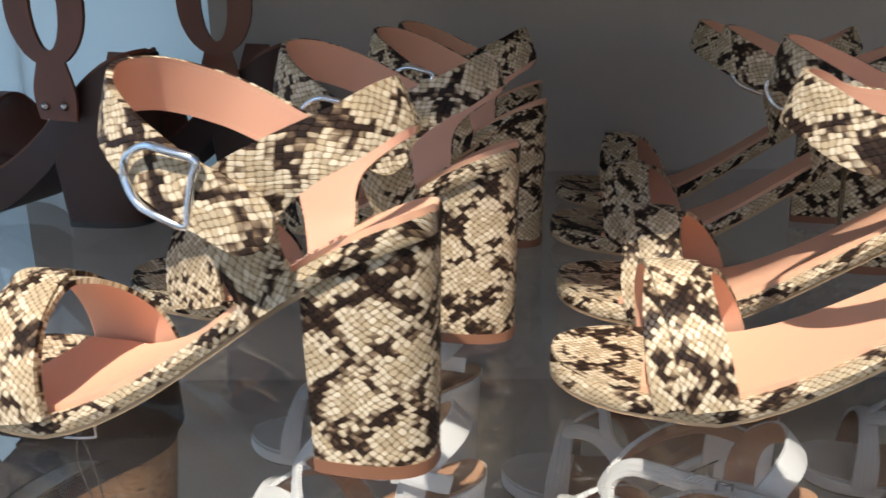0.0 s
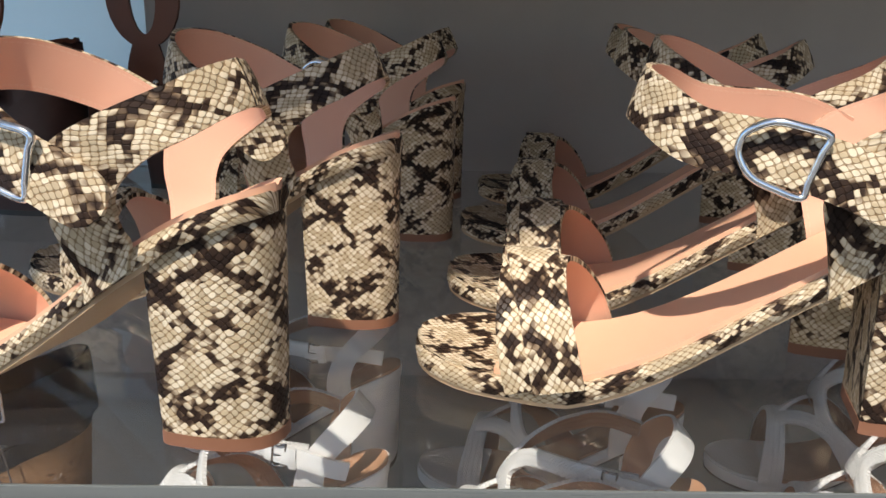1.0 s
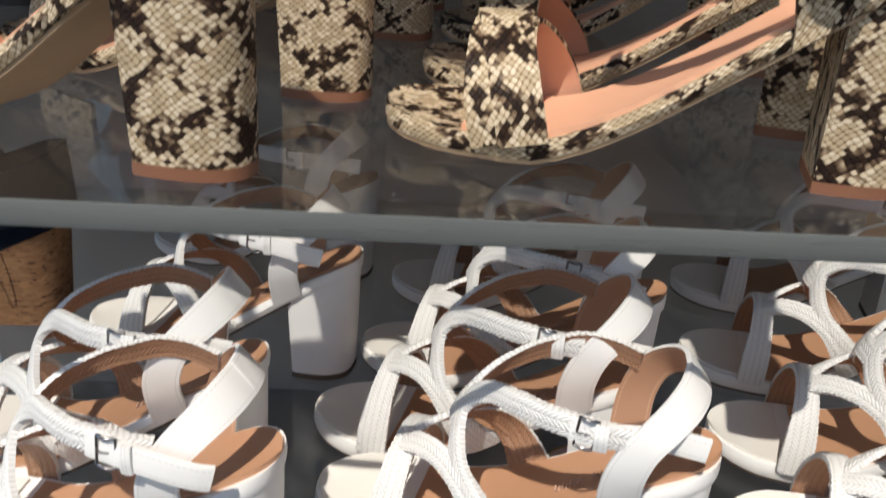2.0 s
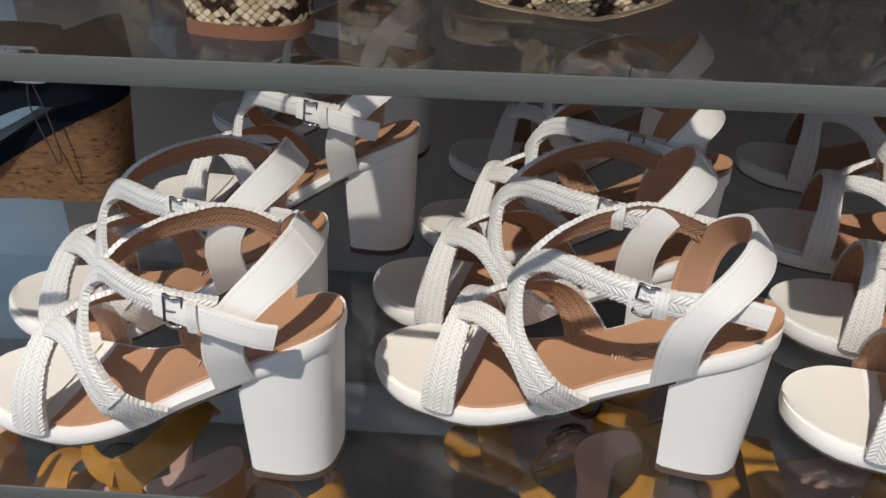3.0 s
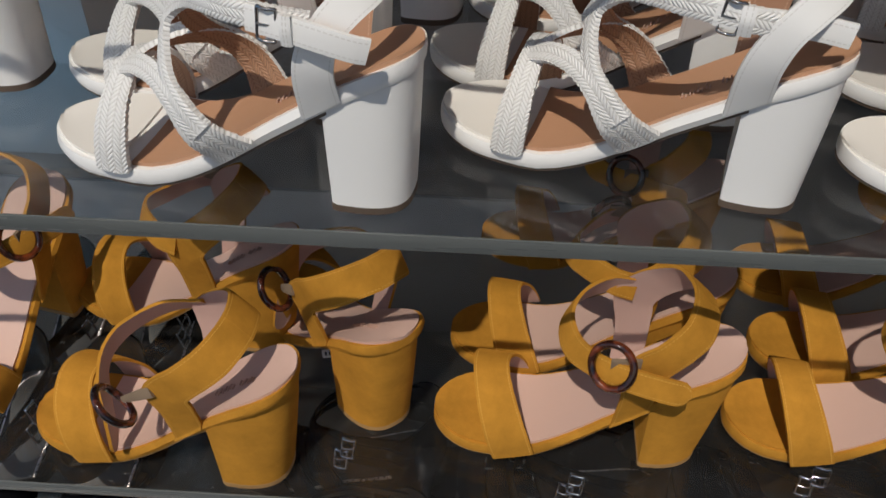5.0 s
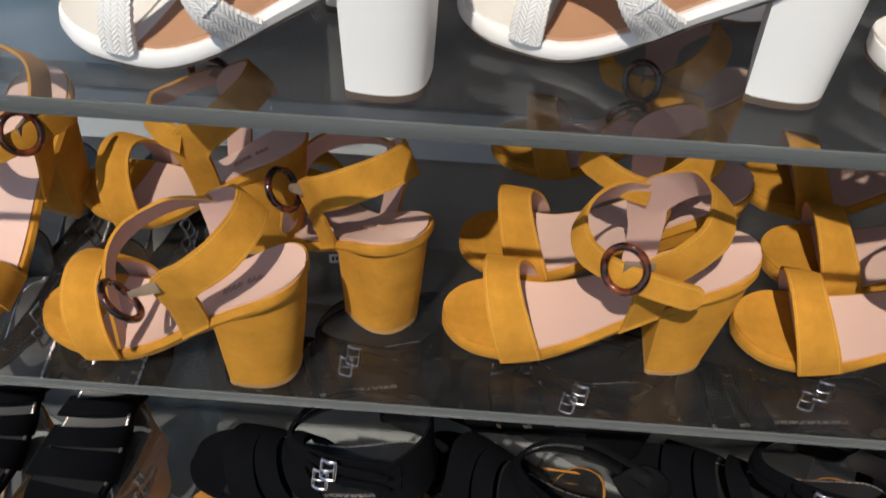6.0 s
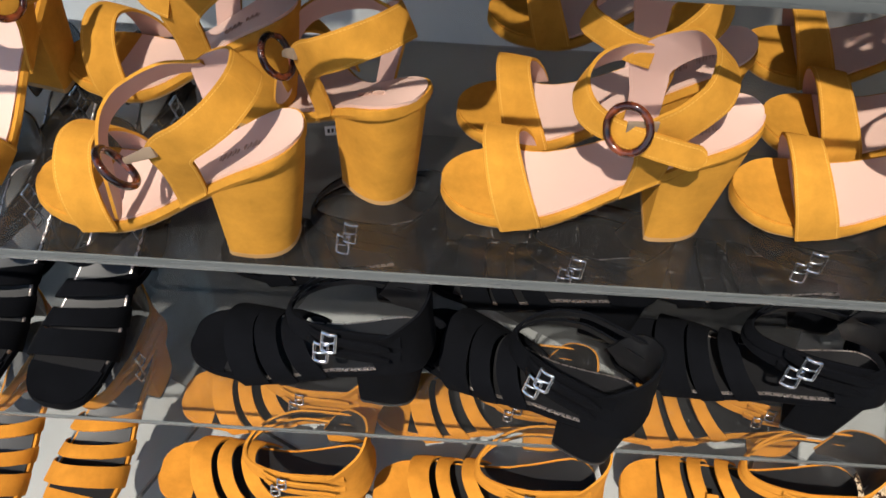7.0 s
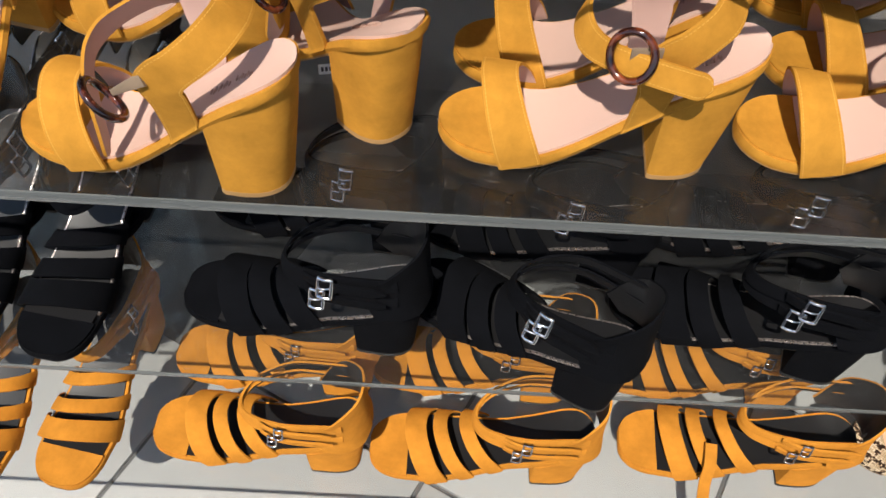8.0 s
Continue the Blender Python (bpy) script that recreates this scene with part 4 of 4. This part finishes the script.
def price_tag(m):
    top = thing("price_tag", m, "small white paper price tag with black print", "price tag")
    bm = box(bmesh.new(), -0.009, -0.0003, 0.0, 0.009, 0.0003, 0.012)
    part("card", bm, "paper_tag", top)
    bm = bmesh.new()
    for x in (-0.006, -0.003, 0.000, 0.003, 0.006):
        box(bm, x - 0.0010, -0.0006, 0.004, x + 0.0008, -0.0003, 0.009)
    part("print_bars", bm, "tag_ink", top)
    return top


# ---- the place ----
FLOOR, SHELVES = 0.0, (1.030, 0.816, 0.576, 0.320, 0.150)
BACK = 0.560


def setting(name, bm, mat, label):
    return tagged(part(name, bm, mat), label, kind="structure")


back = bmesh.new()
box(back, -0.17, BACK, 0, 2.6, BACK + 0.1, 2.9)
box(back, -0.365, BACK, 0, -0.17, BACK + 0.1, 1.026)
box(back, -1.4, BACK, 0, -0.365, BACK + 0.1, 0.42)
box(back, -1.4, BACK, 2.3, -0.17, BACK + 0.1, 2.9)
setting("wall_back", back, "grey_paint", "matt warm grey painted back wall of the display")
panel = bmesh.new()
box(panel, -1.4, BACK + 0.03, 0.42, -0.365, BACK + 0.036, 2.3)
box(panel, -0.365, BACK + 0.03, 1.026, -0.17, BACK + 0.036, 2.3)
setting("window_1", panel, "opal_pane", "frosted white window pane lit by a glowing board added behind")
# added glowing board, stands in for daylight behind the pane
tagged(part("backdrop", box(bmesh.new(), -1.7, BACK + 0.15, 0.2, 0.1, BACK + 0.16, 2.6), "bright_sky"), "pale blue glowing board added behind the frosted pane in place of daylight", kind="structure")
# band of sky light on the low wall, drawn as a white strip
setting("wall_panel", box(bmesh.new(), -1.39, BACK - 0.006, 0.326, 0.26, BACK - 0.0005, 0.405), "white_paint", "white strip on the back wall standing in for sky light on it")
setting("wall_east", box(bmesh.new(), 2.6, -0.75, 0, 2.7, BACK + 0.1, 2.9), "white_paint", "plain white painted side wall")
setting("ceiling", box(bmesh.new(), -1.5, -0.75, 2.9, 2.7, BACK + 0.1, 3.0), "white_paint", "plain white ceiling")
side = bmesh.new()
box(side, -1.5, -0.75, 0, -1.4, BACK + 0.1, 0.3)
box(side, -1.5, -0.75, 2.5, -1.4, BACK + 0.1, 2.9)
box(side, -1.5, 0.45, 0.3, -1.4, BACK + 0.1, 2.5)
setting("wall_west", side, "white_paint", "plain white wall round a wide side window opening")
# unseen front wall; high sill and closed right side hold back fill light
front = bmesh.new()
box(front, -1.5, -0.85, 0, 2.7, -0.75, 0.65)
box(front, -1.5, -0.85, 2.8, 2.7, -0.75, 3.0)
box(front, -1.5, -0.85, 0.65, -1.42, -0.75, 2.8)
box(front, 1.15, -0.85, 0.65, 2.7, -0.75, 2.8)
setting("wall_front", front, "grey_paint", "unseen grey wall round the shop window opening, added to limit fill light")
# unseen board, added to keep sun and sky off the back rows
setting("ceiling_panel", box(bmesh.new(), -0.9, 0.05, 1.275, 1.2, BACK, 1.295), "white_paint", "unseen white panel added above the display to shade the back rows")
ground = setting("floor", box(bmesh.new(), -60, -60, -0.12, 60, 60, -0.006), "grout", "grey stone tile floor with dark grout")

TILE, TURN = 0.327, radians(-27.0)
tile_bm = bmesh.new()
box(tile_bm, -TILE / 2 + 0.003, -TILE / 2 + 0.003, -0.010, TILE / 2 - 0.003, TILE / 2 - 0.003, 0.0, 0.0015)
first = part("tile", tile_bm, "floor_tile", ground)


def tile_at(i, j):
    u, v = (i + 0.5) * TILE + 0.045, (j + 0.5) * TILE + 0.06
    return Matrix.Translation((u * math.cos(TURN) - v * math.sin(TURN), u * math.sin(TURN) + v * math.cos(TURN), 0)) @ Matrix.Rotation(TURN, 4, "Z")


for i in range(-6, 9):
    for j in range(-5, 6):
        m = tile_at(i, j)
        if (i, j) != (0, 0) and -1.15 < m.translation.x < 2.35 and -0.52 < m.translation.y < 0.33:
            t = new("tile", first.data)
            t.parent = ground
            t.matrix_basis = m
first.matrix_basis = tile_at(0, 0)

SHELF_W = 1.15
FRONTS = (0.0, 0.0, 0.0, 0.0, -0.080)
for z, y0 in zip(SHELVES, FRONTS):
    sh = thing("acrylic_shelf", Matrix.Translation((0.05, 0, z)), "clear acrylic shelf board, scratched, with a grey polished edge", "shelf", "display shelves")
    th = 0.010 if y0 == 0.0 and z > 0.4 else 0.006
    bm = bmesh.new()
    box(bm, -SHELF_W, y0 + 0.0015, -th, SHELF_W, BACK - 0.002, 0)
    board = part("board", bm, "acrylic", sh)
    bm = bmesh.new()
    box(bm, -SHELF_W, y0, -th, SHELF_W, y0 + 0.0014, -0.0001, 0.0004)
    part("front_edge", bm, "acrylic_edge", sh, "grey-green translucent polished edge")


def row(build, z, spots, *args, labels):
    """Builds one sandal and copies it. spots: heel x, heel y, heading of the toe in degrees from +x."""
    made = None
    for k, (x, y, a) in enumerate(spots):
        m = pose(x, y, z, 0, 0, a)
        if made is None:
            made = build(m, labels[0], *args)
        else:
            tagged(copy_thing(made, m), labels[min(k, len(labels) - 1)])


SNAKE = "cream and black snake print block heel sandal on a clear shelf"
row(snake_sandal, SHELVES[0], [(0.287, 0.054, 166)], 0.110, 0.061, 0.123, labels=[SNAKE])
row(snake_sandal, SHELVES[0], [(0.030, 0.040, 163), (0.064, 0.159, 162), (0.092, 0.320, 162), (0.100, 0.448, 162), (0.292, 0.128, 157), (0.304, 0.258, 160), (0.320, 0.375, 160)], labels=[SNAKE])
WHITE_LABEL = "white leather braided-strap block heel sandal on a clear shelf"
row(white_sandal, SHELVES[1], [(0.042, 0.035, 171), (0.058, 0.240, 170), (0.252, 0.208, 166), (0.458, 0.040, 168), (0.480, 0.222, 168), (-0.190, 0.132, 172)], labels=[WHITE_LABEL])
row(white_sandal, SHELVES[1], [(0.240, 0.050, 164), (0.020, 0.112, 172), (0.230, 0.124, 165), (0.058, 0.390, 170), (0.268, 0.318, 167), (0.474, 0.128, 168), (0.502, 0.338, 168)], False, labels=[WHITE_LABEL])
row(mustard_sandal, SHELVES[2], [(0.240, 0.066, 177.5), (0.270, 0.258, 175), (0.450, 0.068, 175), (0.484, 0.228, 175), (-0.255, 0.190, -102)],
    labels=["mustard suede block heel sandal with tortoiseshell ring buckle"])
row(mustard_sandal, SHELVES[2], [(0.248, 0.136, 175), (0.484, 0.142, 175), (-0.066, 0.150, 168)], "far", labels=["mustard suede block heel sandal with plain ankle band"])
row(mustard_sandal, SHELVES[2], [(-0.044, 0.028, 171), (0.028, 0.074, 130)], "open", labels=["mustard suede block heel sandal with its ring buckle undone"])
BLACK, ORANGE = "black suede strappy block heel sandal on a clear shelf", "orange suede strappy block heel sandal with black insole"
row(strappy_sandal, SHELVES[3], [(0.030, 0.056, 172), (0.215, 0.010, 149), (0.428, 0.050, 163), (0.035, 0.170, 172), (0.240, 0.140, 165), (0.455, 0.165, 168), (0.660, 0.060, 165), (0.690, 0.175, 168), (0.700, 0.290, 170)], "black_suede", "black strappy sandals", "chrome", True, labels=[BLACK])
row(strappy_sandal, SHELVES[3], [(-0.250, 0.200, -98), (-0.345, 0.205, -98), (-0.245, 0.330, -96), (-0.345, 0.335, -96)], "black_suede", "black strappy sandals", "chrome", True, labels=[BLACK])
row(strappy_sandal, SHELVES[4], [(-0.022, 0.005, 177), (0.207, 0.005, 180), (-0.018, 0.092, 176), (0.200, 0.096, 176), (0.455, 0.106, 176)], "orange_suede", "orange strappy sandals", "gunmetal", False, labels=[ORANGE])
row(strappy_sandal, SHELVES[4], [(-0.268, 0.140, -100), (-0.370, 0.125, -100)], "orange_suede", "orange strappy sandals", "gunmetal", False, labels=[ORANGE])
row(strappy_sandal, SHELVES[4], [(0.472, 0.016, 177)], "orange_suede", "orange strappy sandals", "gunmetal", False, True,
    labels=["orange suede strappy sandal with one ankle strap hanging loose"])
row(clog, SHELVES[0], [(-0.197, 0.392, 166), (-0.110, 0.490, 170)], labels=["dark brown wooden platform clog with cut-out tan leather upper"])
row(wedge_sandal, SHELVES[1], [(-0.178, 0.300, 184)], labels=["navy suede sandal on a cork wedge, with silver buckle"])
price_tag(pose(-0.020, 0.128, SHELVES[2], 12, 0, 12))
tagged(snake_sandal(pose(0.725, 0.030, SHELVES[4], 0, 0, 178), "black and white snake print sandal on the lowest shelf"), group="snake print sandals")
